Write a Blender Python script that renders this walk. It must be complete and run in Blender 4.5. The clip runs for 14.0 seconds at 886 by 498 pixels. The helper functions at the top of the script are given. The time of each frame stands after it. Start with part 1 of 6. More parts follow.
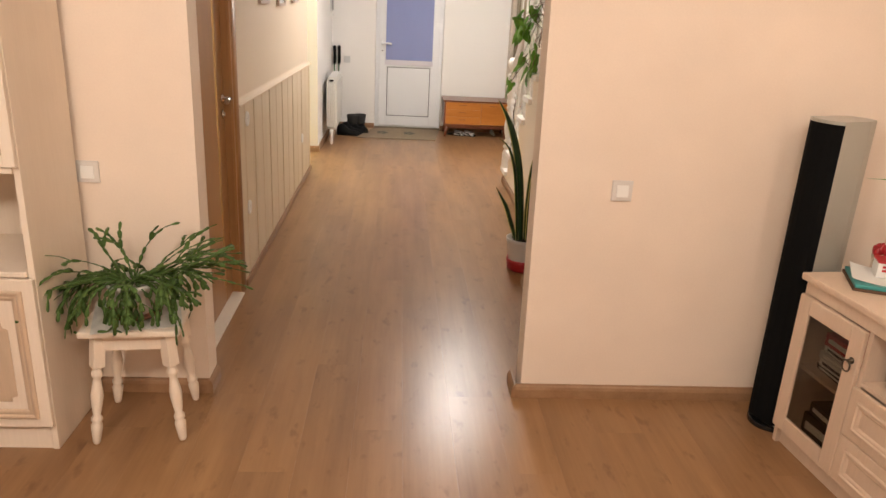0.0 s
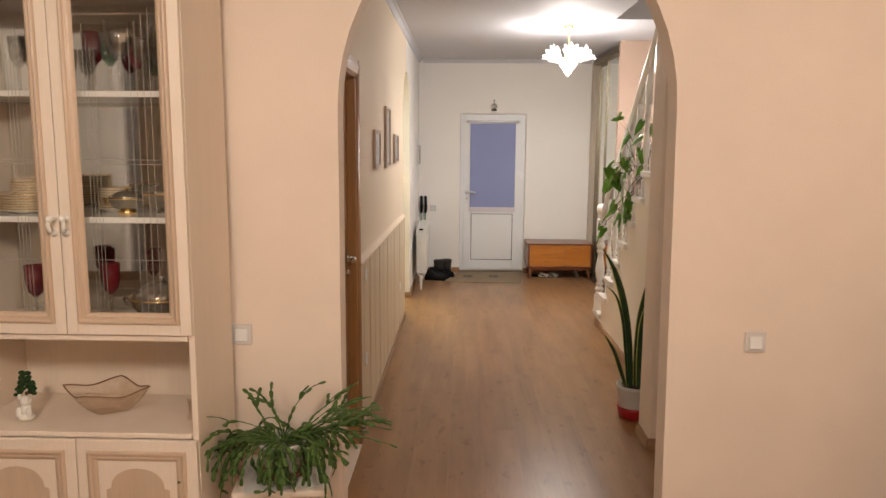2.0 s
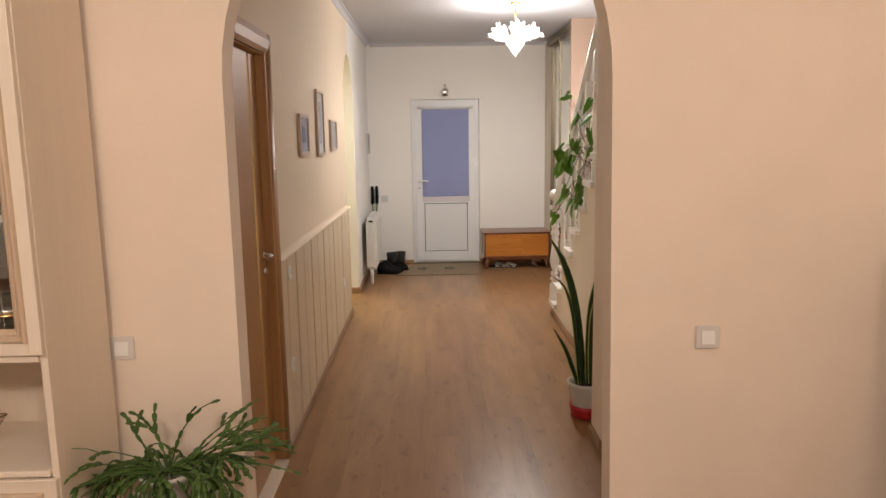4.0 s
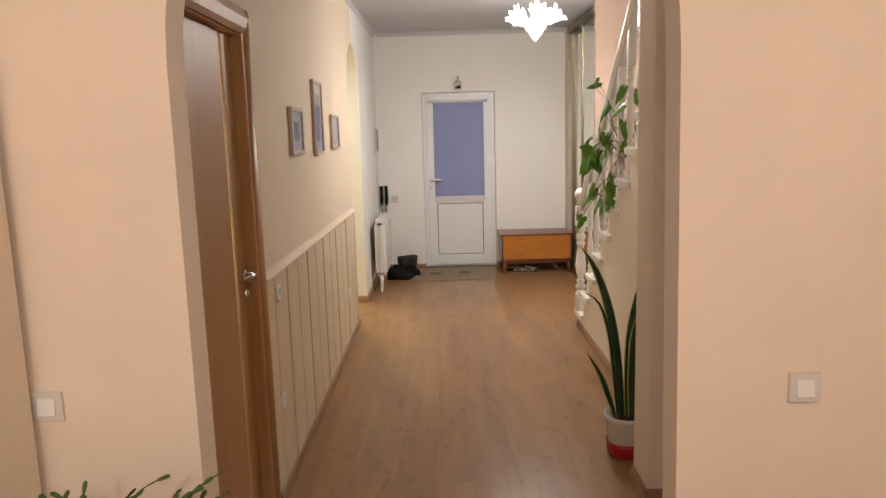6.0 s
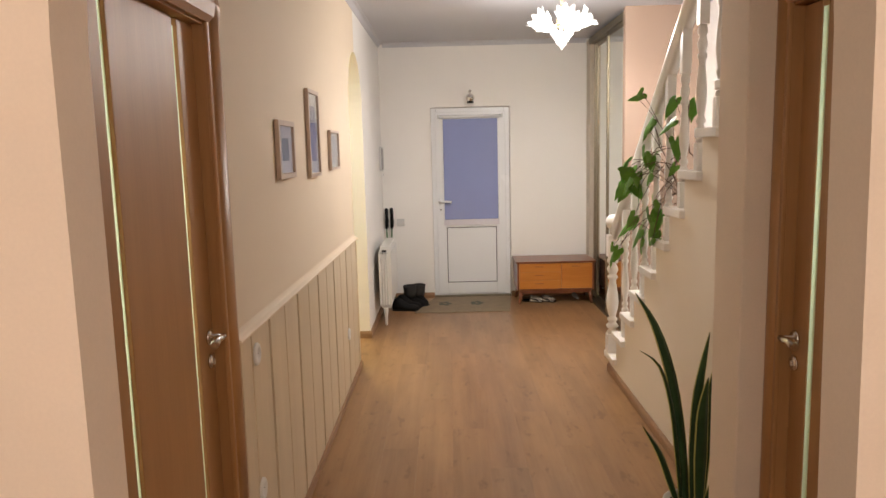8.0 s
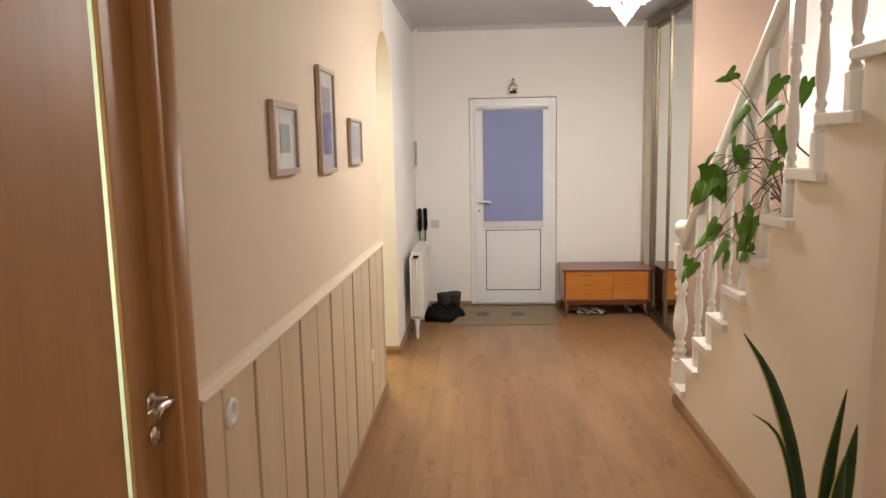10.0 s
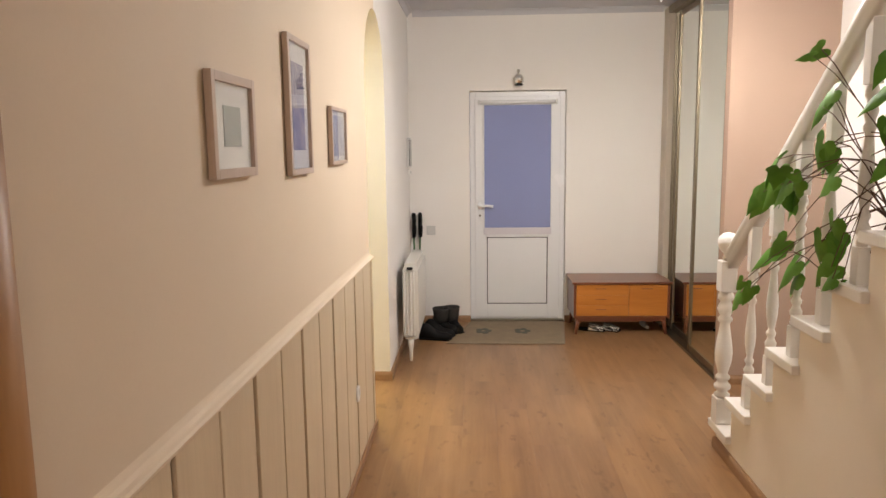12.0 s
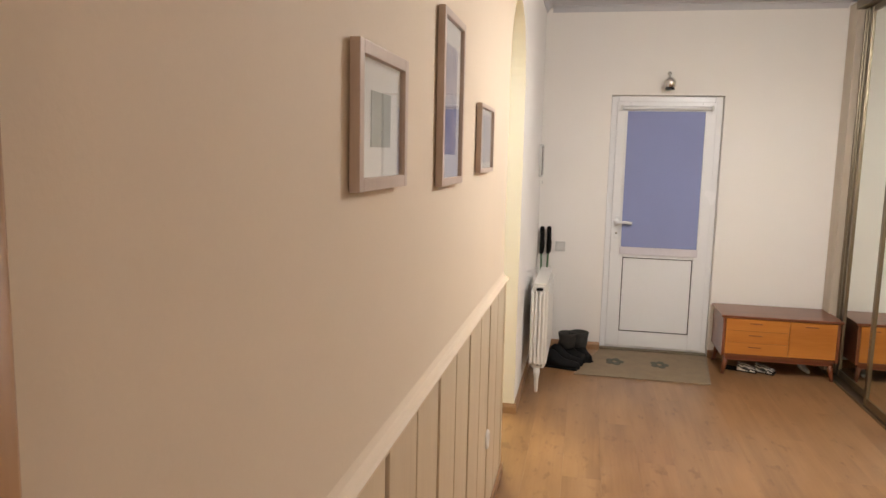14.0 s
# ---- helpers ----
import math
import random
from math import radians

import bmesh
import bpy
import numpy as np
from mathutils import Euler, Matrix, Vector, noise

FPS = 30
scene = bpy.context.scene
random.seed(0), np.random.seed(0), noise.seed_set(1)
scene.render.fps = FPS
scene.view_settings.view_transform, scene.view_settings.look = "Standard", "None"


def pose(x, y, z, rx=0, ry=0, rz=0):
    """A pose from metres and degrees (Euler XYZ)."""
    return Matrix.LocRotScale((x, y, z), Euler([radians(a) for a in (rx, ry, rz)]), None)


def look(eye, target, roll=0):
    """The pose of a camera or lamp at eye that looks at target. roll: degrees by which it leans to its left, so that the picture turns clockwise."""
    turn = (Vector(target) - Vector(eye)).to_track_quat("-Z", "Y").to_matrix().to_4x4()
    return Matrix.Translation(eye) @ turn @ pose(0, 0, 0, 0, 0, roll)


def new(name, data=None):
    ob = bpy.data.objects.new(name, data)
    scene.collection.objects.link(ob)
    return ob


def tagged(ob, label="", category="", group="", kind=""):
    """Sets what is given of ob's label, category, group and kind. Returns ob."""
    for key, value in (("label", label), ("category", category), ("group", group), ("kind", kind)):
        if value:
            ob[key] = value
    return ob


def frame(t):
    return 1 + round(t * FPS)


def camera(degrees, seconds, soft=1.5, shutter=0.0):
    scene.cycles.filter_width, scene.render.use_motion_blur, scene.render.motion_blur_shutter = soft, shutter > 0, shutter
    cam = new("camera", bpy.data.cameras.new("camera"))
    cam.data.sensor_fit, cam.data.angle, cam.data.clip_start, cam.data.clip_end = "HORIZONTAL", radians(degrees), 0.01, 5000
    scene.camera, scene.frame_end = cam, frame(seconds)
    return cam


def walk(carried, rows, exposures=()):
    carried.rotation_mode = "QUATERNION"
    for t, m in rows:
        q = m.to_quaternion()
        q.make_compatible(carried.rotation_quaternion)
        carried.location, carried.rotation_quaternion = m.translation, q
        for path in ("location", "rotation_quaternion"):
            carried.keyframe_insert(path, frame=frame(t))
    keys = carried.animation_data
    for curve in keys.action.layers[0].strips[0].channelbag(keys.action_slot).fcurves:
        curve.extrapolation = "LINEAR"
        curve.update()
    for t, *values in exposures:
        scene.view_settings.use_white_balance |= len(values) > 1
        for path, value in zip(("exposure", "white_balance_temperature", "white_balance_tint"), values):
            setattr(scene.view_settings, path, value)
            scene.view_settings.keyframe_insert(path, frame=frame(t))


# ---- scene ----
cam = camera(63.3, 14.0)
PATH = [
    (0, (0.035, 0.228, 1.595), (0.171, 2.116, 0.948), 3.0),
    (0.5, (-0.102, 0.193, 1.623), (0.002, 2.113, 1.074), 1.6),
    (1, (-0.188, 0.16, 1.671), (-0.142, 2.12, 1.277), 0.5),
    (1.5, (-0.232, 0.157, 1.681), (-0.264, 2.131, 1.363), 0.4),
    (2, (-0.236, 0.15, 1.691), (-0.289, 2.128, 1.405), 0.4),
    (2.5, (-0.213, 0.174, 1.69), (-0.222, 2.158, 1.432), -0.0),
    (3, (-0.133, 0.28, 1.657), (-0.092, 2.262, 1.391), -0.3),
    (3.5, (-0.046, 0.393, 1.644), (-0.008, 2.369, 1.343), -0.7),
    (6, (-0.029, 1.088, 1.634), (-0.038, 3.062, 1.314), -1.6),
    (6.5, (-0.039, 1.272, 1.63), (-0.113, 3.246, 1.315), -1.5),
    (7, (-0.116, 1.437, 1.651), (-0.159, 3.414, 1.353), -1.6),
    (7.5, (-0.149, 1.592, 1.644), (-0.13, 3.571, 1.358), -1.7),
    (8, (-0.099, 1.786, 1.644), (-0.117, 3.767, 1.371), -1.4),
    (10.5, (-0.138, 2.65, 1.614), (-0.3, 4.623, 1.33), -1.1),
    (11, (-0.185, 2.815, 1.612), (-0.388, 4.78, 1.296), -1.1),
    (11.5, (-0.216, 3.015, 1.628), (-0.334, 4.989, 1.333), -1.3),
    (12, (-0.205, 3.198, 1.604), (-0.302, 5.177, 1.325), -0.7),
    (12.5, (-0.238, 3.394, 1.593), (-0.581, 5.343, 1.299), -0.6),
    (13, (-0.337, 3.55, 1.605), (-0.859, 5.458, 1.307), -1.2),
    (13.5, (-0.403, 3.663, 1.6), (-0.853, 5.591, 1.313), 0.0),
    (14, (-0.433, 3.687, 1.605), (-0.819, 5.631, 1.341), 1.3),
]
walk(cam, [(t, look(eye, target, roll)) for t, eye, target, roll in PATH],
     exposures=[(0.0, 0.06), (0.5, 0.0), (1.0, -0.19), (1.5, -0.28), (3.0, -0.39), (6.0, -0.37), (6.5, -0.34), (8.0, -0.27), (10.5, -0.18), (11.0, -0.13), (11.5, -0.13), (12.0, -0.22), (12.5, -0.28), (13.0, -0.16), (13.5, -0.18), (14.0, -0.22)])

# ---- world and lights ----
world = bpy.data.worlds.new("world")
world.use_nodes = True
world.node_tree.nodes["Background"].inputs[0].default_value = (0.02, 0.025, 0.04, 1)
world.node_tree.nodes["Background"].inputs[1].default_value = 0.3
scene.world = world


def lamp(name, kind, loc, watts, colour, size=0.1, aim=None):
    data = bpy.data.lights.new(name, kind)
    data.energy, data.color = watts, colour
    if kind == "AREA":
        data.shape, data.size = "DISK", size
    else:
        data.shadow_soft_size = size
    ob = new(name, data)
    ob.matrix_world = look(loc, aim) if aim else Matrix.Translation(loc)
    return ob


WARM = (1.0, 0.865, 0.73)
lamp("chandelier_light", "POINT", (0.73, 7.03, 2.52), 76, (1.0, 0.935, 0.88), 0.14)
# the cups shade the upper walls: more light goes down than up
down = lamp("chandelier_light_down", "SPOT", (0.73, 7.03, 2.50), 96, (1.0, 0.935, 0.88), 0.14, (0.73, 7.0301, 0.0))
down.data.spot_size, down.data.spot_blend = math.pi, 0.5
lamp("living_room_light", "POINT", (0.35, 0.1, 2.45), 74, WARM, 0.16)
lamp("living_room_light_left", "POINT", (-1.15, 0.0, 2.40), 123, WARM, 0.16)
lamp("corner_lamp_light", "POINT", (1.75, 1.2, 2.3), 16, WARM, 0.10)
lamp("side_room_light", "POINT", (-1.12, 8.12, 2.66), 125, (1.0, 0.95, 0.52), 0.05)
lamp("side_room_light_two", "POINT", (-2.2, 7.1, 2.3), 13, (1.0, 0.99, 0.84), 0.10)
lamp("left_room_light", "POINT", (-1.7, 3.65, 1.5), 24, (0.97, 1.0, 0.86), 0.10)
lamp("right_room_light", "POINT", (1.7, 3.5, 1.5), 11, (0.90, 1.0, 0.96), 0.10)
lamp("upper_floor_light", "POINT", (1.6, 4.6, 4.6), 5.0, (1.0, 0.92, 0.83), 0.10)

# ---- materials ----
def nodes_of(name):
    m = bpy.data.materials.new(name)
    m.use_nodes = True
    nt = m.node_tree
    return m, nt, nt.nodes["Principled BSDF"]


def coords(nt, scale=(1, 1, 1), per_object=False):
    """Object coordinates, scaled; shifted by a random step for each piece where asked."""
    tc = nt.nodes.new("ShaderNodeTexCoord")
    mp = nt.nodes.new("ShaderNodeMapping")
    mp.inputs["Scale"].default_value = scale
    nt.links.new(tc.outputs["Object"], mp.inputs["Vector"])
    if per_object:
        info = nt.nodes.new("ShaderNodeObjectInfo")
        mul = nt.nodes.new("ShaderNodeVectorMath")
        mul.operation = "SCALE"
        mul.inputs[0].default_value = (37.0, 91.0, 53.0)
        nt.links.new(info.outputs["Random"], mul.inputs["Scale"])
        nt.links.new(mul.outputs[0], mp.inputs["Location"])
    return mp.outputs[0]


def noise_tex(nt, vec, scale, detail=4, rough=0.55):
    n = nt.nodes.new("ShaderNodeTexNoise")
    n.inputs["Scale"].default_value, n.inputs["Detail"].default_value = scale, detail
    n.inputs["Roughness"].default_value = rough
    nt.links.new(vec, n.inputs["Vector"])
    return n.outputs["Fac"]


def ramp(nt, fac, stops):
    r = nt.nodes.new("ShaderNodeValToRGB")
    while len(r.color_ramp.elements) < len(stops):
        r.color_ramp.elements.new(0.5)
    for e, (p, c) in zip(r.color_ramp.elements, stops):
        e.position, e.color = p, (*c, 1)
    nt.links.new(fac, r.inputs[0])
    return r.outputs[0]


def mix(nt, fac, a, b, mode="MIX"):
    m = nt.nodes.new("ShaderNodeMix")
    m.data_type, m.blend_type = "RGBA", mode
    for value, i in ((fac, 0), (a, 6), (b, 7)):
        if isinstance(value, (int, float)):
            m.inputs[i].default_value = value
        elif isinstance(value, tuple):
            m.inputs[i].default_value = (*value, 1)
        else:
            nt.links.new(value, m.inputs[i])
    return m.outputs[2]


def bump(nt, bsdf, fac, strength, dist=0.002):
    b = nt.nodes.new("ShaderNodeBump")
    b.inputs["Strength"].default_value, b.inputs["Distance"].default_value = strength, dist
    nt.links.new(fac, b.inputs["Height"])
    nt.links.new(b.outputs[0], bsdf.inputs["Normal"])


def tone(c, k):
    return tuple(min(1.0, v * k) for v in c)


def plain(name, col, rough=0.5, metal=0.0, var=0.06, big=2.0, fine=60.0, relief=0.1, coat=0.0):
    """A painted, plastic, metal or cloth surface: two scales of tone, fine relief, uneven gloss."""
    m, nt, b = nodes_of(name)
    v = coords(nt)
    n1, n2 = noise_tex(nt, v, big, 3), noise_tex(nt, v, fine, 2)
    c1 = ramp(nt, n1, [(0.3, tone(col, 1 - var)), (0.7, tone(col, 1 + var))])
    c2 = mix(nt, 0.35, c1, ramp(nt, n2, [(0.3, tone(col, 1 - var)), (0.7, tone(col, 1 + var * 0.6))]))
    nt.links.new(c2, b.inputs["Base Color"])
    r = nt.nodes.new("ShaderNodeMapRange")
    r.inputs[3].default_value, r.inputs[4].default_value = max(0.02, rough - 0.08), min(1, rough + 0.08)
    nt.links.new(n1, r.inputs[0])
    nt.links.new(r.outputs[0], b.inputs["Roughness"])
    b.inputs["Metallic"].default_value = metal
    b.inputs["Coat Weight"].default_value = coat
    if relief:
        bump(nt, b, n2, relief)
    return m


def wood(name, dark, light, axis=2, rough=0.4, ring=9.0, per_object=True, vary=0.0, coat=0.0, relief=0.08):
    """Wood with grain along one axis."""
    m, nt, b = nodes_of(name)
    stretch = [1.0, 1.0, 1.0]
    stretch[axis] = 0.07
    v = coords(nt, tuple(stretch), per_object)
    n1 = noise_tex(nt, v, ring, 5, 0.6)
    n2 = noise_tex(nt, v, ring * 14, 3, 0.6)
    c = ramp(nt, n1, [(0.32, dark), (0.68, light)])
    c = mix(nt, 0.16, c, ramp(nt, n2, [(0.35, tone(dark, 0.8)), (0.65, light)]))
    if vary:
        info = nt.nodes.new("ShaderNodeObjectInfo")
        c = mix(nt, 1.0, c, ramp(nt, info.outputs["Random"], [(0.0, (1 - vary,) * 3), (1.0, (1.0, 1.0, 1.0))]), "MULTIPLY")
    nt.links.new(c, b.inputs["Base Color"])
    b.inputs["Roughness"].default_value = rough
    b.inputs["Coat Weight"].default_value = coat
    if relief:
        bump(nt, b, n2, relief, 0.001)
    return m


def laminate_mat():
    """Oak-look laminate: long grain, knots, tone that changes from board to board, satin sheen."""
    m, nt, b = nodes_of("laminate_oak")
    v = coords(nt, (1.0, 0.045, 1.0), True)
    n1 = noise_tex(nt, v, 12.0, 5, 0.56)
    n2 = noise_tex(nt, v, 70.0, 3, 0.6)
    n3 = noise_tex(nt, coords(nt, (1.0, 0.22, 1.0), True), 8.0, 4, 0.55)
    n4 = noise_tex(nt, coords(nt, (1.0, 0.45, 1.0), True), 17.0, 3, 0.55)
    c = ramp(nt, n1, [(0.22, (0.240, 0.124, 0.054)), (0.5, (0.318, 0.172, 0.078)), (0.75, (0.368, 0.207, 0.099))])
    c = mix(nt, 0.2, c, ramp(nt, n2, [(0.30, (0.23, 0.125, 0.060)), (0.70, (0.345, 0.205, 0.106))]))
    c = mix(nt, 0.75, c, ramp(nt, n3, [(0.28, (0.72, 0.69, 0.68)), (0.58, (1.0, 1.0, 1.0)), (0.75, (1.08, 1.07, 1.04))]), "MULTIPLY")
    c = mix(nt, 1.0, c, ramp(nt, n4, [(0.60, (1.0, 1.0, 1.0)), (0.72, (0.74, 0.70, 0.68))]), "MULTIPLY")
    info = nt.nodes.new("ShaderNodeObjectInfo")
    c = mix(nt, 1.0, c, ramp(nt, info.outputs["Random"], [(0.0, (0.90, 0.90, 0.92)), (0.5, (1, 0.985, 0.94)), (1.0, (0.95, 0.935, 0.94))]), "MULTIPLY")
    nt.links.new(c, b.inputs["Base Color"])
    big = noise_tex(nt, coords(nt, (1.0, 0.12, 1.0), True), 4.0, 3)
    r = nt.nodes.new("ShaderNodeMapRange")
    r.inputs[3].default_value, r.inputs[4].default_value = 0.26, 0.34
    nt.links.new(big, r.inputs[0])
    nt.links.new(r.outputs[0], b.inputs["Roughness"])
    b.inputs["Specular IOR Level"].default_value = 0.36
    bump(nt, b, n2, 0.06, 0.001)
    return m


def glass_mat(name, tint=(1, 1, 1), rough=0.0, sheen=0.03):
    """Thin clear pane: straight see-through with a mirror sheen by angle."""
    m, nt, b = nodes_of(name)
    nt.nodes.remove(b)
    tr, gl = nt.nodes.new("ShaderNodeBsdfTransparent"), nt.nodes.new("ShaderNodeBsdfGlossy")
    tr.inputs[0].default_value = (*tint, 1)
    gl.inputs["Roughness"].default_value = rough
    lw, mx = nt.nodes.new("ShaderNodeLayerWeight"), nt.nodes.new("ShaderNodeMixShader")
    lw.inputs[0].default_value = 0.5
    pw, ml = nt.nodes.new("ShaderNodeMath"), nt.nodes.new("ShaderNodeMath")
    pw.operation, pw.inputs[1].default_value = "POWER", 5.0
    ml.operation, ml.inputs[1].default_value, ml.inputs[2].default_value = "MULTIPLY_ADD", 0.9, sheen
    nt.links.new(lw.outputs["Facing"], pw.inputs[0])
    nt.links.new(pw.outputs[0], ml.inputs[0])
    nt.links.new(ml.outputs[0], mx.inputs[0])
    nt.links.new(tr.outputs[0], mx.inputs[1])
    nt.links.new(gl.outputs[0], mx.inputs[2])
    nt.links.new(mx.outputs[0], nt.nodes["Material Output"].inputs[0])
    return m


def glow(name, col, strength, base=(0.9, 0.9, 0.9)):
    m, nt, b = nodes_of(name)
    b.inputs["Base Color"].default_value = (*base, 1)
    b.inputs["Emission Color"].default_value = (*col, 1)
    b.inputs["Emission Strength"].default_value = strength
    return m


def leaf_mat(name, dark, light, edge=None):
    m, nt, b = nodes_of(name)
    v = coords(nt, per_object=True)
    n = noise_tex(nt, v, 14.0, 4)
    c = ramp(nt, n, [(0.3, dark), (0.7, light)])
    geo = nt.nodes.new("ShaderNodeNewGeometry")
    c = mix(nt, 0.5, c, ramp(nt, geo.outputs["Random Per Island"], [(0.0, dark), (1.0, light)]))
    nt.links.new(c, b.inputs["Base Color"])
    b.inputs["Roughness"].default_value = 0.48
    b.inputs["Specular IOR Level"].default_value = 0.18
    bump(nt, b, noise_tex(nt, v, 90.0, 2), 0.1)
    return m


PEACH = plain("peach_wall_paint", (0.785, 0.66, 0.545), 0.72, var=0.06, big=2.4, fine=130, relief=0.12)
STAIRWALL = plain("warm_white_wall_paint", (0.86, 0.78, 0.67), 0.72, var=0.025, big=1.8, fine=130, relief=0.12)
# stair-foot wall: colour darkened to stand in for blocked chandelier light
ROSEWALL_DIM = plain("shaded_rose_wall_paint", (0.42, 0.30, 0.23), 0.72, var=0.03, big=1.6, fine=130, relief=0.12)
CREAM = plain("cream_wall_paint", (0.73, 0.61, 0.47), 0.72, var=0.025, big=1.8, fine=130, relief=0.12)
WHITEWALL = plain("white_wall_paint", (0.83, 0.805, 0.775), 0.72, var=0.02, big=1.8, fine=130, relief=0.10)
# white ceilings and coves: dimmer light is put into this grey-blue base colour
CEIL = plain("dimmed_white_ceiling_paint", (0.56, 0.562, 0.595), 0.7, var=0.02, fine=120, relief=0.08)
YELLOWISH = plain("pale_yellow_paint", (0.80, 0.77, 0.55), 0.75, var=0.02, fine=120)
LAMINATE = laminate_mat()
UNDERLAY = plain("floor_joint_dark", (0.17, 0.095, 0.05), 0.8)
BASEBOARD = wood("brown_baseboard", (0.26, 0.14, 0.07), (0.36, 0.21, 0.11), 1, 0.4, 12)
DOORWOOD = wood("beech_door_veneer", (0.335, 0.165, 0.060), (0.42, 0.22, 0.085), 2, 0.44, 7, relief=0.03)
PANELWOOD = wood("cream_panel_board", (0.61, 0.495, 0.345), (0.69, 0.57, 0.405), 2, 0.42, 10, relief=0.04)
PANELTRIM = plain("cream_trim_paint", (0.72, 0.635, 0.53), 0.45, var=0.03)
GROOVE = plain("groove_brown", (0.20, 0.125, 0.065), 0.8)
PVC = plain("white_pvc", (0.80, 0.81, 0.83), 0.25, var=0.015, fine=30, relief=0.02)
JAMBBOARD = wood("pale_beige_board", (0.50, 0.43, 0.345), (0.57, 0.50, 0.41), 2, 0.5, 8)
SEAL = plain("black_rubber_seal", (0.03, 0.03, 0.035), 0.6)
BLIND = plain("periwinkle_blind_cloth", (0.26, 0.295, 0.52), 0.85, var=0.04, fine=300, relief=0.3)
BLINDHEM = plain("pale_blind_hem", (0.66, 0.63, 0.68), 0.8)
CHROME = plain("brushed_nickel", (0.72, 0.70, 0.67), 0.22, 1.0, var=0.03)
DARKMETAL = plain("dark_bronze_metal", (0.10, 0.08, 0.06), 0.35, 1.0)
GOLD = plain("polished_brass", (0.85, 0.60, 0.25), 0.18, 1.0)
WHITEPAINT = plain("white_gloss_paint", (0.82, 0.785, 0.735), 0.3, var=0.03, fine=40, relief=0.05)
TRACK = plain("bronze_aluminium", (0.25, 0.212, 0.152), 0.4, 1.0, var=0.05)
CREAMFURN = wood("limed_cream_wood", (0.76, 0.645, 0.525), (0.79, 0.68, 0.56), 2, 0.38, 10, relief=0.03)
TVWOOD = wood("pale_tan_cabinet_wood", (0.62, 0.465, 0.345), (0.69, 0.53, 0.40), 2, 0.4, 10, relief=0.03)
BEAD = wood("rosy_brown_bead", (0.52, 0.385, 0.27), (0.59, 0.445, 0.32), 2, 0.4, 10, relief=0.03)
PLASTIC = plain("white_plastic", (0.80, 0.79, 0.76), 0.3, var=0.01, relief=0.0)
SWITCHFRAME = plain("off_white_plastic", (0.66, 0.62, 0.58), 0.35, var=0.02, relief=0.0)
GREYPLASTIC = plain("pale_grey_plastic", (0.58, 0.58, 0.57), 0.35, var=0.02, relief=0.0)
FRAMEWOOD = wood("grey_brown_frame_wood", (0.50, 0.385, 0.305), (0.58, 0.455, 0.37), 2, 0.4, 12)
PAPER = plain("white_mat_board", (0.80, 0.80, 0.77), 0.8, var=0.01)
ORANGEWOOD = wood("orange_teak_veneer", (0.45, 0.155, 0.025), (0.56, 0.22, 0.042), 0, 0.3, 8, coat=0.2)
REDWOOD = wood("mahogany_stain", (0.14, 0.040, 0.018), (0.22, 0.070, 0.030), 0, 0.3, 8, coat=0.2)
MATCLOTH = plain("grey_green_door_mat", (0.25, 0.185, 0.118), 0.95, var=0.15, big=9, fine=260, relief=0.8)
MATDARK = plain("dark_mat_motif", (0.10, 0.095, 0.07), 0.95, var=0.1, fine=260, relief=0.8)
BLACK = plain("black_grille_cloth", (0.006, 0.006, 0.006), 0.9, fine=400, relief=0.2)
BLACK.node_tree.nodes["Principled BSDF"].inputs["Specular IOR Level"].default_value = 0.08
GLOSSBLACK = plain("black_gloss_plastic", (0.01, 0.01, 0.01), 0.12)
SILVER = plain("silver_lacquer", (0.43, 0.425, 0.38), 0.32, 0.25, var=0.03)
MIRROR = plain("silvered_mirror", (0.86, 0.90, 0.86), 0.01, 1.0, var=0.0, relief=0.0)
MIRROR.node_tree.nodes["Principled BSDF"].inputs["Roughness"].default_value = 0.0
for link in [k for k in MIRROR.node_tree.links if k.to_socket.name == "Roughness"]:
    MIRROR.node_tree.links.remove(link)
PANE = glass_mat("clear_pane")
SMOKED = glass_mat("smoked_pane", (0.66, 0.62, 0.57))
CRYSTAL = glass_mat("clear_crystal", (0.93, 0.92, 0.90), 0.02, 0.14)
ROSEGLASS = glass_mat("rosy_glass", (0.96, 0.92, 0.88), 0.02, 0.06)
AMBER = plain("amber_glass_edge", (0.24, 0.12, 0.06), 0.15, var=0.1, relief=0.0)
NIGHTPANE = plain("night_dark_pane", (0.012, 0.013, 0.016), 0.05, var=0.02, relief=0.0)
ETCH = plain("etched_glass_line", (0.34, 0.32, 0.28), 0.5, var=0.05, relief=0.0)
SILVERED = plain("gilt_silvered_glass", (0.40, 0.36, 0.29), 0.14, 0.75, var=0.25, big=45, fine=160, relief=0.3)
REDGLASS = plain("ruby_glass", (0.13, 0.006, 0.012), 0.10, var=0.02, relief=0.0)
GREENGLASS = glass_mat("green_glass", (0.62, 0.74, 0.66), 0.02, 0.08)
FROST = plain("frosted_glass_strip", (0.80, 0.88, 0.72), 0.3, var=0.02)
FROST_NT = FROST.node_tree
FROST_TR = FROST_NT.nodes.new("ShaderNodeBsdfTranslucent")
FROST_TR.inputs[0].default_value = (0.86, 0.92, 0.74, 1)
FROST_MX = FROST_NT.nodes.new("ShaderNodeMixShader")
FROST_MX.inputs[0].default_value = 0.8
FROST_NT.links.new(FROST_NT.nodes["Principled BSDF"].outputs[0], FROST_MX.inputs[1])
FROST_NT.links.new(FROST_TR.outputs[0], FROST_MX.inputs[2])
FROST_NT.links.new(FROST_MX.outputs[0], FROST_NT.nodes["Material Output"].inputs[0])
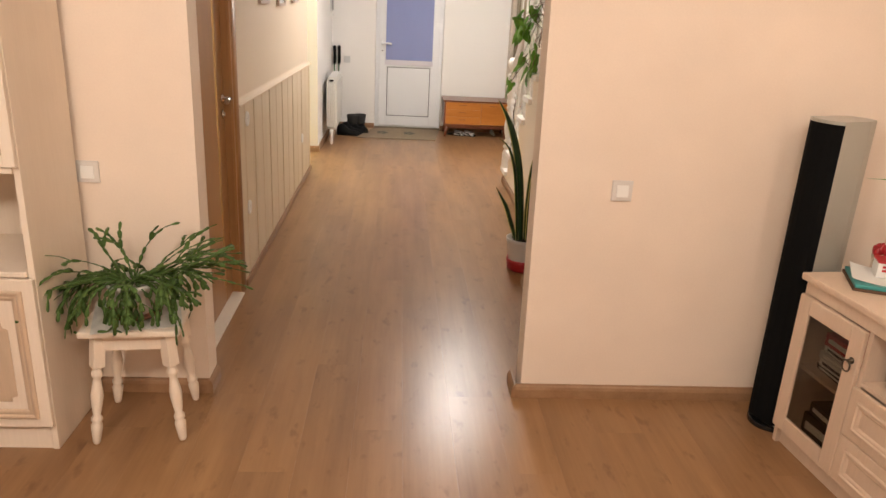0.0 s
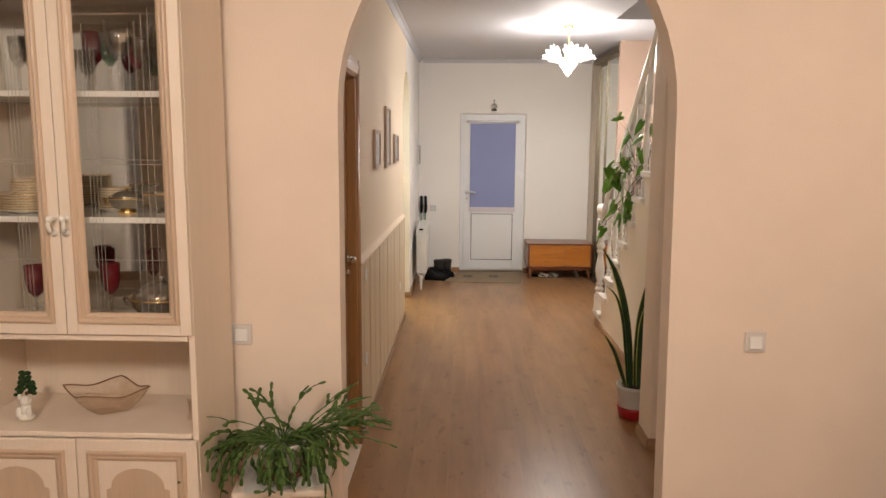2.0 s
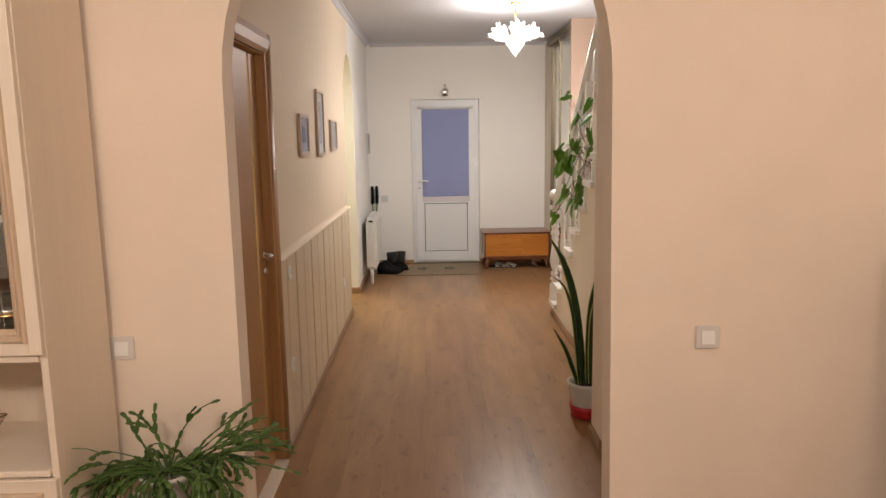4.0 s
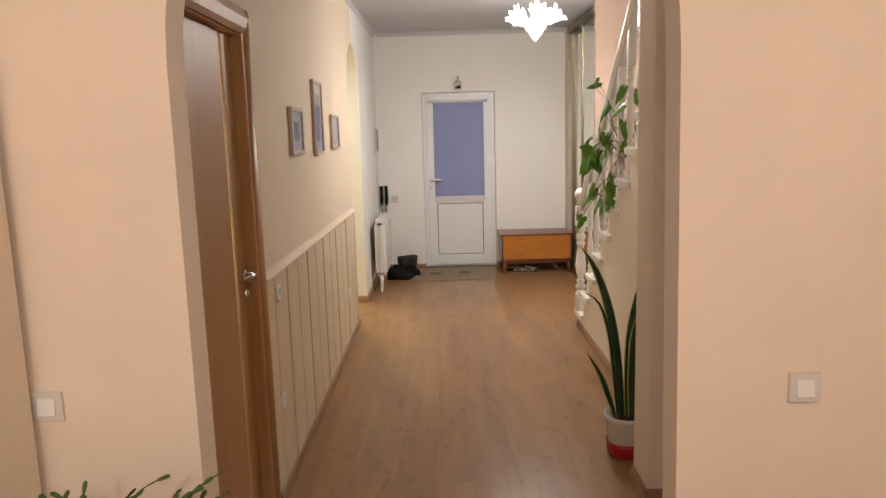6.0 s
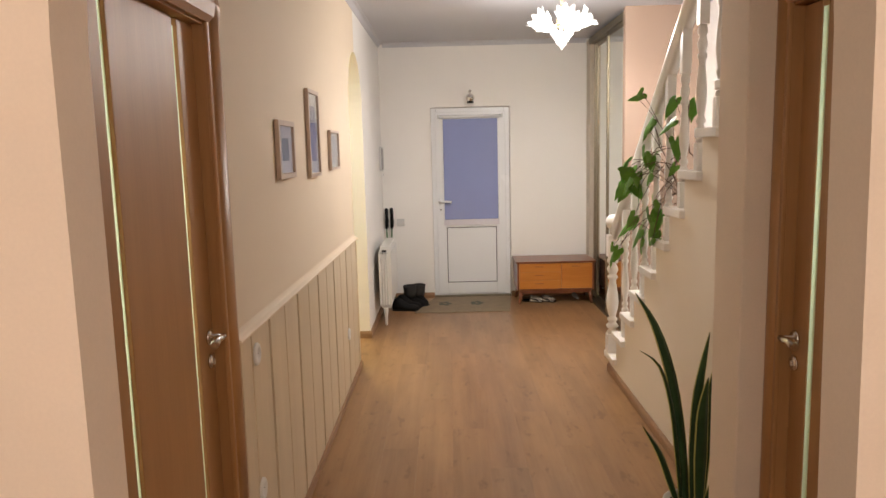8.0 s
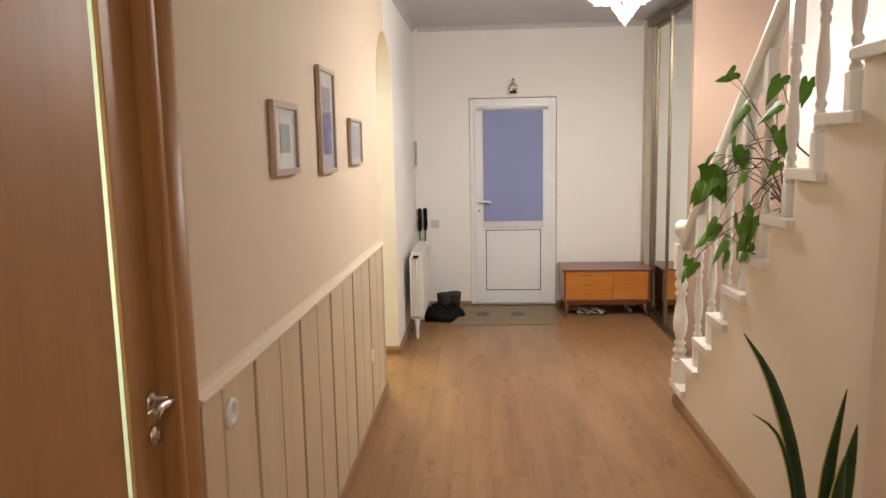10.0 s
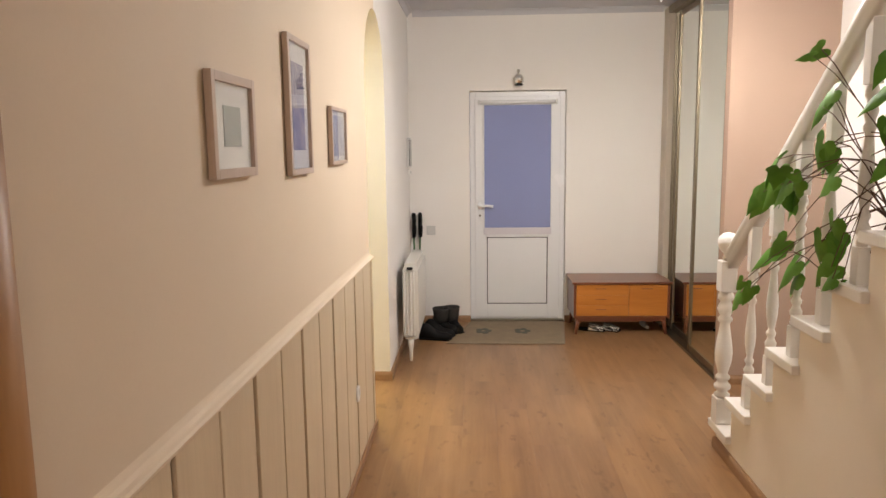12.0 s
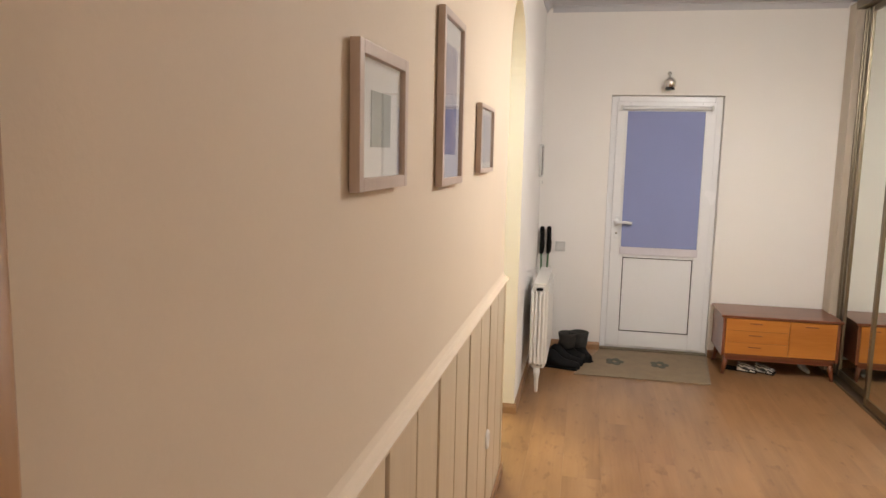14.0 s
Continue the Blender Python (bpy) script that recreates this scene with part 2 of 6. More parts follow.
SMOKEMIRROR = plain("smoky_mirror", (0.72, 0.71, 0.67), 0.03, 1.0, var=0.02, relief=0.0)
BULB = glow("lit_bulb_glass", (1.0, 0.95, 0.88), 9.0)
SHADEGLASS = glow("lit_frosted_shade", (1.0, 0.95, 0.90), 0.45)
LEAF = leaf_mat("philodendron_leaf", (0.055, 0.165, 0.022), (0.15, 0.33, 0.04))
CACTUS = leaf_mat("christmas_cactus_green", (0.036, 0.075, 0.016), (0.095, 0.160, 0.040))
SNAKE = leaf_mat("snake_plant_green", (0.012, 0.030, 0.010), (0.035, 0.075, 0.022))
SNAKEEDGE = plain("snake_plant_yellow_edge", (0.42, 0.38, 0.11), 0.45)
STEM = plain("brown_stem", (0.10, 0.05, 0.025), 0.7)
SOIL = plain("potting_soil", (0.035, 0.022, 0.014), 0.95, var=0.3, fine=90, relief=1.0)
POTWHITE = plain("grey_white_pot_plastic", (0.58, 0.55, 0.51), 0.4)
POTRED = plain("red_pot_plastic", (0.36, 0.012, 0.018), 0.35)
POTBROWN = plain("brown_clay_pot", (0.20, 0.075, 0.04), 0.6)
CLOTH = plain("pale_patterned_cloth", (0.62, 0.60, 0.55), 0.9, var=0.14, big=16, fine=200, relief=0.5)
PORCELAIN = plain("white_porcelain", (0.76, 0.73, 0.66), 0.15, var=0.03, relief=0.0)
SHOEBLACK = plain("black_shoe_leather", (0.006, 0.0055, 0.0055), 0.7, var=0.2)
SHOEBLACK.node_tree.nodes["Principled BSDF"].inputs["Specular IOR Level"].default_value = 0.2
SHOEGREY = plain("dark_grey_felt", (0.035, 0.032, 0.029), 0.9, var=0.2, relief=0.5)
RADIATOR = plain("cream_radiator_enamel", (0.74, 0.72, 0.68), 0.35, var=0.02)
GREENPOLE = plain("green_pole_lacquer", (0.08, 0.16, 0.07), 0.35)
REDBOX = plain("red_card", (0.50, 0.02, 0.03), 0.5)
def zebra_mat():
    m, nt, b = nodes_of("black_white_print")
    w = nt.nodes.new("ShaderNodeTexWave")
    w.inputs["Scale"].default_value, w.inputs["Distortion"].default_value = 26.0, 6.0
    nt.links.new(coords(nt), w.inputs["Vector"])
    nt.links.new(ramp(nt, w.outputs["Fac"], [(0.45, (0.012, 0.012, 0.012)), (0.55, (0.72, 0.70, 0.66))]), b.inputs["Base Color"])
    b.inputs["Roughness"].default_value = 0.6
    return m


ZEBRA = zebra_mat()
TEAL = plain("teal_plastic", (0.05, 0.28, 0.27), 0.4)

# ---- mesh tools ----
def box(bm, x0, x1, y0, y1, z0, z1, bev=0.0, turn=None):
    """A box between two corners, edges rounded by bev; turn: a matrix laid on it."""
    m = Matrix.Translation(((x0 + x1) / 2, (y0 + y1) / 2, (z0 + z1) / 2)) @ Matrix.Diagonal((abs(x1 - x0), abs(y1 - y0), abs(z1 - z0), 1))
    made = bmesh.ops.create_cube(bm, size=1.0, matrix=(turn @ m) if turn else m)["verts"]
    if bev:
        edges = list({e for v in made for e in v.link_edges})
        bmesh.ops.bevel(bm, geom=edges, offset=bev, segments=2, affect="EDGES", profile=0.6)


def lathe(bm, profile, n=20, at=(0, 0, 0), flat=False, turn=None):
    """A turned solid from (radius, height) pairs, bottom to top."""
    rings = []
    for r, z in profile:
        ring = []
        for i in range(n):
            a = 2 * math.pi * i / n
            p = Vector((r * math.cos(a), r * math.sin(a), z))
            if turn:
                p = turn @ p
            ring.append(bm.verts.new(p + Vector(at)))
        rings.append(ring)
    for a, b in zip(rings, rings[1:]):
        for i in range(n):
            f = bm.faces.new((a[i], a[(i + 1) % n], b[(i + 1) % n], b[i]))
            f.smooth = not flat
    for ring, back in ((rings[0], True), (rings[-1], False)):
        if max((v.co - ring[0].co).length for v in ring) > 1e-5:
            bm.faces.new(ring[::-1] if back else ring)


def tube(bm, pts, r0, r1=None, n=7):
    """A round rod along points, tapering from r0 to r1."""
    r1 = r0 if r1 is None else r1
    pts = [Vector(p) for p in pts]
    rings = []
    for k, p in enumerate(pts):
        d = (pts[min(k + 1, len(pts) - 1)] - pts[max(k - 1, 0)]).normalized()
        u = d.orthogonal().normalized() if abs(d.z) > 0.9 else d.cross(Vector((0, 0, 1))).normalized()
        w = d.cross(u)
        r = r0 + (r1 - r0) * k / (len(pts) - 1)
        rings.append([bm.verts.new(p + (u * math.cos(2 * math.pi * i / n) + w * math.sin(2 * math.pi * i / n)) * r) for i in range(n)])
    for a, b in zip(rings, rings[1:]):
        for i in range(n):
            bm.faces.new((a[i], a[(i + 1) % n], b[(i + 1) % n], b[i])).smooth = True
    bm.faces.new(rings[0][::-1])
    bm.faces.new(rings[-1])


def prism(bm, outline, place, thick, bev=0.0):
    """A flat outline (u, v pairs) made thick: place(u, v, d) gives the point at depth d."""
    front = [bm.verts.new(place(u, v, 0.0)) for u, v in outline]
    back = [bm.verts.new(place(u, v, thick)) for u, v in outline]
    n = len(outline)
    bm.faces.new(front)
    bm.faces.new(back[::-1])
    for i in range(n):
        bm.faces.new((front[i], back[i], back[(i + 1) % n], front[(i + 1) % n]))
    bmesh.ops.recalc_face_normals(bm, faces=bm.faces)
    if bev:
        edges = [e for e in bm.edges if len(e.link_faces) == 2 and e.calc_face_angle(0) > 0.6]
        bmesh.ops.bevel(bm, geom=edges, offset=bev, segments=2, affect="EDGES", profile=0.6)


def ellipsoid(bm, at, size, n=12, turn=None):
    m = Matrix.Translation(at) @ (turn or Matrix.Identity(4)) @ Matrix.Diagonal((*size, 1))
    made = bmesh.ops.create_uvsphere(bm, u_segments=n, v_segments=max(6, n // 2 + 2), radius=1.0, matrix=m)["verts"]
    for f in {f for v in made for f in v.link_faces}:
        f.smooth = True


def part(name, bm, material, parent=None, label=""):
    """Links a bmesh as one mesh object under a thing or a part."""
    me = bpy.data.meshes.new(name)
    bm.normal_update()
    bm.to_mesh(me)
    bm.free()
    me.materials.append(material)
    ob = new(name, me)
    if parent:
        ob.parent = parent
    if label:
        ob["label"] = label
    return ob


def thing(name, loc, label, category, group="", kind="", rz=0.0):
    ob = new(name)
    ob.empty_display_size = 0.1
    ob.matrix_basis = pose(*loc, 0, 0, rz)
    return tagged(ob, label, category, group, kind)


def setting(name, bm, material, label, category):
    return tagged(part(name, bm, material), label, category, kind="structure")


def boxed(*dims, bev=0.0):
    bm = bmesh.new()
    box(bm, *dims, bev)
    return bm


def turned(profile, n=20, at=(0, 0, 0), turn=None):
    bm = bmesh.new()
    lathe(bm, profile, n, at, turn=turn)
    return bm

# ---- large structure ----
ARCH_Y0, ARCH_Y1 = 2.946, 3.07
XL = -0.82          # face of the corridor's left wall
YF = 9.72           # face of the far wall
ZC = 2.79           # corridor ceiling


def arch(c, half, spring, rise, n=24):
    """The outline of an arched opening that stands on the floor, left to right."""
    pts = [(c - half, 0.0)]
    for i in range(n + 1):
        a = math.pi * (1 - i / n)
        pts.append((c + half * math.cos(a), spring + rise * math.sin(a)))
    return pts + [(c + half, 0.0)]


def on_y(y0):
    return lambda u, v, d: (u, y0 + d, v)


def on_x(x0):
    return lambda u, v, d: (x0 + d, u, v)


def walls():
    bm = bmesh.new()
    prism(bm, [(-3.2, 0)] + arch(-0.073, 0.646, 1.83, 0.76)[:-1] + [(0.598, 0.0)] + [(2.2, 0), (2.2, 2.8), (-3.2, 2.8)], on_y(ARCH_Y0), ARCH_Y1 - ARCH_Y0)
    setting("wall_arch", bm, PEACH, "peach painted wall with a wide round-topped arch", "wall")
    bm = bmesh.new()
    prism(bm, [(3.07, 0), (3.17, 0), (3.17, 2.07), (4.035, 2.07), (4.035, 0)] + arch(7.612, 0.417, 2.01, 0.415)[:14] + [(7.612, 3.0), (3.07, 3.0)], on_x(XL), -0.15)
    setting("wall_corridor_left", bm, CREAM, "cream painted corridor wall with a doorway and an arch", "wall")
    bm = bmesh.new()
    prism(bm, arch(7.612, 0.417, 2.01, 0.415)[13:] + [(9.92, 0), (9.92, 3.0), (7.612, 3.0)], on_x(XL), -0.15)
    setting("wall_corridor_left_far", bm, WHITEWALL, "white painted wall beyond the side arch", "wall")
    bm = bmesh.new()
    prism(bm, [(XL, 0), (-0.275, 0), (-0.275, 2.1), (0.587, 2.1), (0.587, 0), (2.2, 0), (2.2, 3.0), (XL, 3.0)], on_y(YF), 0.2)
    setting("wall_far", bm, WHITEWALL, "white painted end wall around the entrance door", "wall")
    bm = bmesh.new()
    prism(bm, [(3.07, 0), (3.12, 0), (3.12, 2.07), (3.955, 2.07), (3.955, 0), (4.04, 0), (4.04, ZC), (3.07, ZC)], on_x(0.91), 0.15)
    setting("wall_corridor_right", bm, CREAM, "cream painted corridor wall with a doorway", "wall")
    setting("wall_pillar", boxed(0.825, 2.08, 4.04, 4.27, 0, ZC, bev=0.006), PEACH, "peach painted wall end beside the stairs", "wall")
    setting("wall_stair_end", boxed(1.41, 2.2, 7.97, 8.05, 0, ZC), ROSEWALL_DIM, "peach painted wall behind the foot of the stairs, shade put into its colour", "wall")
    setting("wall_stair_right", boxed(2.08, 2.2, 4.20, 7.97, 0, 5.2), WHITEWALL, "white painted wall along the stairs", "wall")
    setting("wall_upper_left", boxed(0.95, 1.087, 4.20, 6.70, ZC + 0.26, 5.2), CREAM, "cream wall of the upper stairwell", "wall")
    setting("wall_upper_far", boxed(0.95, 2.08, 6.70, 6.82, ZC + 0.26, 5.2), CREAM, "cream wall of the upper stairwell", "wall")
    setting("wall_upper_near", boxed(0.95, 2.2, 4.06, 4.20, ZC + 0.26, 5.2), CREAM, "cream wall of the upper stairwell", "wall")
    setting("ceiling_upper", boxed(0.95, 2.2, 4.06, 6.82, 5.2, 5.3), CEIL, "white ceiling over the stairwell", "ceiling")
    # living room, behind and beside the walker
    setting("wall_living_left", boxed(-3.35, -3.2, -3.2, 9.92, 0, 2.8), PEACH, "peach painted side wall", "wall")
    setting("wall_living_right", boxed(2.06, 2.2, -3.2, ARCH_Y0, 0, 2.8), PEACH, "peach painted side wall", "wall")
    setting("wall_living_back", boxed(-3.35, 2.2, -3.35, -3.2, 0, 2.8), PEACH, "peach painted back wall", "wall")
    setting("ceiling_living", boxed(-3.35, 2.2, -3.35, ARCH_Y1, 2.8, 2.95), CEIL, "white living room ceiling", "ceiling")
    # rooms behind the side doors and the far arch
    setting("wall_partition", boxed(-3.2, -0.97, 6.1, 6.2, 0, 2.8), YELLOWISH, "pale yellow partition wall", "wall")
    setting("wall_side_room", boxed(-3.2, -0.97, 9.0, 9.1, 0, 2.8), YELLOWISH, "pale yellow side room wall", "wall")
    setting("ceiling_side", boxed(-3.2, -0.97, ARCH_Y1, 9.1, 2.8, 2.95), CEIL, "white ceiling of the side rooms", "ceiling")
    setting("wall_closet_right", boxed(2.08, 2.2, ARCH_Y1, 4.20, 0, ZC), WHITEWALL, "white wall of the small right room", "wall")
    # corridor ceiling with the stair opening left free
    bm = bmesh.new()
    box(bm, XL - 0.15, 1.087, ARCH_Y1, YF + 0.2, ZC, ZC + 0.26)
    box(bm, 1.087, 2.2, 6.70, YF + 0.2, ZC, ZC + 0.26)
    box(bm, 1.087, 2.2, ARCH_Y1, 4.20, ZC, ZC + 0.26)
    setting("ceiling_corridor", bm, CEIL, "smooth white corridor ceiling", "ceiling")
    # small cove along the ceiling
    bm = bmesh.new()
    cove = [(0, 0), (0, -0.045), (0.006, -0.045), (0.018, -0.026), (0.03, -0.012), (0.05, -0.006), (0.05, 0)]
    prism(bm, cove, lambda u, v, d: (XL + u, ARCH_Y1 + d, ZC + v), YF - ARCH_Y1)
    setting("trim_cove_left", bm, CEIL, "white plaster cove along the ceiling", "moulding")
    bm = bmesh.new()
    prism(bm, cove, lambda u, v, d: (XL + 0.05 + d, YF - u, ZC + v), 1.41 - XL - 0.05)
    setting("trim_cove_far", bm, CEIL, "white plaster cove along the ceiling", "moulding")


def baseboard(name, p, q, side, h=0.062, t=0.016):
    """A brown moulded skirting from p to q; side: the way out of the wall."""
    p, q, side = Vector((*p, 0)), Vector((*q, 0)), Vector((*side, 0))
    prof = [(0, 0), (t, 0), (t, h * 0.62), (t * 0.75, h * 0.82), (t * 0.4, h * 0.92), (t * 0.35, h), (0, h)]
    way = (q - p).normalized()
    bm = bmesh.new()
    prism(bm, prof, lambda u, v, d: tuple(p + side * u + way * d + Vector((0, 0, v))), (q - p).length)
    setting(name, bm, BASEBOARD, "brown wood-look skirting board", "skirting board")


walls()
setting("trim_threshold", boxed(-0.86, -0.79, 3.20, 4.005, 0.0, 0.014, bev=0.004), PANELTRIM, "pale threshold strip under the side door", "threshold")
baseboard("baseboard_arch_right", (0.573, ARCH_Y0), (2.06, ARCH_Y0), (0, -1))
baseboard("baseboard_arch_left", (-1.16, ARCH_Y0), (-0.719, ARCH_Y0), (0, -1))
baseboard("baseboard_reveal_right", (0.573, ARCH_Y0 - 0.016), (0.573, ARCH_Y1), (-1, 0))
baseboard("baseboard_reveal_left", (-0.719, ARCH_Y0 - 0.016), (-0.719, ARCH_Y1), (1, 0))
baseboard("baseboard_pillar_front", (0.81, 4.04), (0.91, 4.04), (0, -1))
baseboard("baseboard_pillar_side", (0.825, 4.025), (0.825, 4.27), (-1, 0))
baseboard("baseboard_stairs", (1.06, 4.27), (1.06, 6.94), (-1, 0))
baseboard("baseboard_left_far", (XL, 8.03), (XL, YF), (1, 0))
baseboard("baseboard_left_arch_jamb", (-0.97, 8.029), (XL + 0.016, 8.029), (0, -1))
baseboard("baseboard_far_left", (XL + 0.016, YF), (-0.275, YF), (0, -1))
baseboard("baseboard_far_right", (0.587, YF), (1.40, YF), (0, -1))
baseboard("baseboard_stair_end", (1.41, 7.97), (2.08, 7.97), (0, -1))

# ---- corridor ----
def lever_handle(parent, at, side, along, lever=0.105, finish=None, name="handle"):
    """A rose and a curved lever; side: out of the door, along: the way the lever points."""
    side, along, at = Vector(side), Vector(along), Vector(at)
    bm = bmesh.new()
    turn = side.to_track_quat("Z", "Y").to_matrix().to_4x4()
    lathe(bm, [(0.0, 0), (0.026, 0), (0.026, 0.004), (0.022, 0.009), (0.011, 0.012), (0.0095, 0.04)], 18, at, turn=turn)
    root = at + side * 0.042
    up = Vector((0, 0, 1))
    tube(bm, [root - along * 0.008, root + along * 0.02, root + along * lever * 0.55 + up * 0.004, root + along * lever - up * 0.004 + side * 0.003], 0.010, 0.0135, 10)
    part(name, bm, finish or CHROME, parent, "white lever handle" if finish else "brushed nickel lever handle")


def escutcheon(parent, at, side):
    turn = Vector(side).to_track_quat("Z", "Y").to_matrix().to_4x4()
    rose = part("keyhole_rose", turned([(0.024, 0), (0.024, 0.005), (0.019, 0.009), (0.0, 0.009)], 18, at, turn), CHROME, parent, "round nickel keyhole rose")
    bm = bmesh.new()
    c = Vector(at) + Vector(side) * 0.009
    box(bm, c.x - 0.006, c.x + 0.006, c.y - 0.003, c.y + 0.003, c.z - 0.009, c.z + 0.009, 0.001)
    part("thumb_turn", bm, CHROME, rose)


def interior_door(name, xf, s, y0, y1, cas_near, cas_far, strips, handle_y, handle_z, recess, label):
    """A veneered door in a side wall; s: +1 if the corridor lies towards +x of it."""
    d = thing(name, (xf, 0, 0), label, "door", kind="structure")
    leaf_h = 2.03
    front = -0.035 * s
    edges = [y0] + [e for y in strips for e in (y - 0.0165, y + 0.0165)] + [y1]
    for k in range(0, len(edges), 2):
        a, b = edges[k], edges[k + 1]
        part("leaf_panel", boxed(front - 0.04 * s, front, a + 0.001, b - 0.001, 0.008, leaf_h, bev=0.003), DOORWOOD, d)
    for y in strips:
        strip = part("glass_strip", boxed(front - (recess + 0.006) * s, front - recess * s, y - 0.016, y + 0.016, 0.10, leaf_h - 0.02), FROST, d, "narrow frosted glass strip lit from behind")
        strip.visible_shadow = False
        part("strip_rail", boxed(front - 0.04 * s, front - 0.002 * s, y - 0.0155, y + 0.0155, 0.008, 0.098), DOORWOOD, strip)
    # jambs, then rounded casing boards on the wall
    for a, b in ((y0 - 0.03, y0 - 0.002), (y1 + 0.002, y1 + 0.03)):
        part("jamb", boxed(-0.14 * s, -0.002 * s, a, b, 0, leaf_h + 0.035, bev=0.003), DOORWOOD, d)
    part("head_jamb", boxed(-0.14 * s, -0.002 * s, y0, y1, leaf_h + 0.004, leaf_h + 0.035, bev=0.003), DOORWOOD, d)
    part("stop", boxed(-0.002 * s, 0.012 * s, y1 - 0.004, y1 + 0.02, 0, leaf_h + 0.02, bev=0.004), DOORWOOD, d)
    top = 2.13
    for a, b in ((y1 + 0.012, y1 + cas_far), (y0 - cas_near, y0 - 0.012)):
        w = b - a
        out = [(a, 0), (a, 0.012), (a + w * 0.2, 0.02), (a + w * 0.5, 0.026), (a + w * 0.8, 0.024), (b - 0.004, 0.016), (b, 0.006), (b, 0)]
        bm = bmesh.new()
        prism(bm, out, lambda u, v, z: (v * s, u, z), top)
        for f in bm.faces:
            f.smooth = len(f.verts) == 4
        part("casing", bm, DOORWOOD, d)
    bm = bmesh.new()
    out = [(0, 0), (0.012, 0), (0.022, 0.02), (0.026, 0.06), (0.018, 0.095), (0.006, 0.1), (0, 0.1)]
    prism(bm, out, lambda u, v, k: (u * s, y0 - cas_near + k, 2.04 + v), y1 + cas_far - y0 + cas_near)
    part("head_casing", bm, DOORWOOD, d)
    lever_handle(d, (front, handle_y, handle_z), (s, 0, 0), (0, -1, 0), 0.09)
    escutcheon(d, (front, handle_y, handle_z - 0.077), (s, 0, 0))
    return d


interior_door("door_1", XL, 1, 3.20, 4.005, 0.10, 0.088, (3.422, 3.858), 3.965, 1.083, 0.010, "closed beech veneer door with two narrow frosted glass strips")
interior_door("door_2", 0.91, -1, 3.13, 3.942, 0.03, 0.058, (3.37, 3.828), 3.916, 1.052, 0.003, "closed beech veneer door with narrow frosted glass strips")


def entrance_door():
    d = thing("door_3", (0, YF + 0.06, 0), "white plastic entrance door with a drawn lilac blue blind over its pane", "door", kind="structure")
    x0, x1, zt = -0.272, 0.584, 2.097
    for a, b, z0, z1, n in ((x0, x0 + 0.055, 0, zt, "frame_side"), (x1 - 0.055, x1, 0, zt, "frame_side"), (x0 + 0.056, x1 - 0.056, zt - 0.055, zt, "frame_head"), (x0 + 0.056, x1 - 0.056, 0, 0.03, "threshold")):
        part(n, boxed(a, b, 0, 0.07, z0, z1, bev=0.004), PVC, d)
    lx0, lx1, lz0, lz1 = x0 + 0.045, x1 - 0.045, 0.035, zt - 0.045
    st = 0.105
    for a, b, z0, z1, n in ((lx0, lx0 + st, lz0, lz1, "stile"), (lx1 - st, lx1, lz0, lz1, "stile"), (lx0 + st, lx1 - st, lz1 - st, lz1, "top_rail"),
                            (lx0 + st, lx1 - st, 0.785, 0.865, "middle_rail"), (lx0 + st, lx1 - st, lz0, lz0 + 0.125, "bottom_rail")):
        part(n, boxed(a, b, -0.018, 0.05, z0, z1, bev=0.005), PVC, d)
    gx0, gx1 = lx0 + st, lx1 - st
    part("lower_panel", boxed(gx0 + 0.0071, gx1 - 0.0071, 0.0, 0.02, lz0 + 0.1321, 0.7779), PVC, d, "flat white lower panel")
    for a, b, z0, z1 in ((gx0, gx0 + 0.007, lz0 + 0.125, 0.785), (gx1 - 0.007, gx1, lz0 + 0.125, 0.785), (gx0 + 0.007, gx1 - 0.007, lz0 + 0.125, lz0 + 0.132), (gx0 + 0.007, gx1 - 0.007, 0.778, 0.785)):
        part("gasket", boxed(a, b, -0.004, 0.02, z0, z1), SEAL, d, "thin black rubber gasket")
    part("pane", boxed(gx0, gx1, 0.015, 0.02, 0.865, lz1 - st), PANE, d)
    # roller blind on the leaf
    blind = part("roller_blind", boxed(gx0 - 0.020, gx1 + 0.020, -0.028, -0.0265, 0.875, 1.975), BLIND, d, "drawn lilac blue roller blind")
    part("blind_hem", boxed(gx0 - 0.030, gx1 + 0.030, -0.034, -0.021, 0.812, 0.874, bev=0.003), BLINDHEM, blind, "pale hem bar of the blind")
    for a, b in ((gx0 - 0.036, gx0 - 0.022), (gx1 + 0.022, gx1 + 0.036)):
        part("blind_guide", boxed(a, b, -0.031, -0.019, 0.87, 1.98, bev=0.002), PVC, blind)
    bm = bmesh.new()
    tube(bm, [(gx0 - 0.07, -0.045, 2.0), (gx1 + 0.07, -0.045, 2.0)], 0.016, n=12)
    part("blind_roll", bm, PVC, blind, "white blind cassette roll")
    for x in (gx0 - 0.07, gx1 + 0.07):
        part("blind_bracket", boxed(x - 0.008, x + 0.008, -0.062, -0.018, 1.98, 2.022, bev=0.002), GREYPLASTIC, blind)
    # handle plate, lever and cylinder
    plate = part("handle_plate", boxed(lx0 + 0.028, lx0 + 0.058, -0.026, -0.018, 0.94, 1.13, bev=0.004), PVC, d, "white handle plate")
    lever_handle(plate, (lx0 + 0.043, -0.026, 1.075), (0, -1, 0), (1, 0, 0), 0.12, PVC)
    part("cylinder", turned([(0.008, 0), (0.008, 0.008), (0, 0.008)], 12, (lx0 + 0.043, -0.026, 0.985), look((0, 0, 0), (0, 1, 0))), DARKMETAL, plate)
    part("sill_strip", boxed(x0, x1, -0.058, -0.001, 0, 0.018, bev=0.003), TRACK, d, "metal threshold strip")


entrance_door()
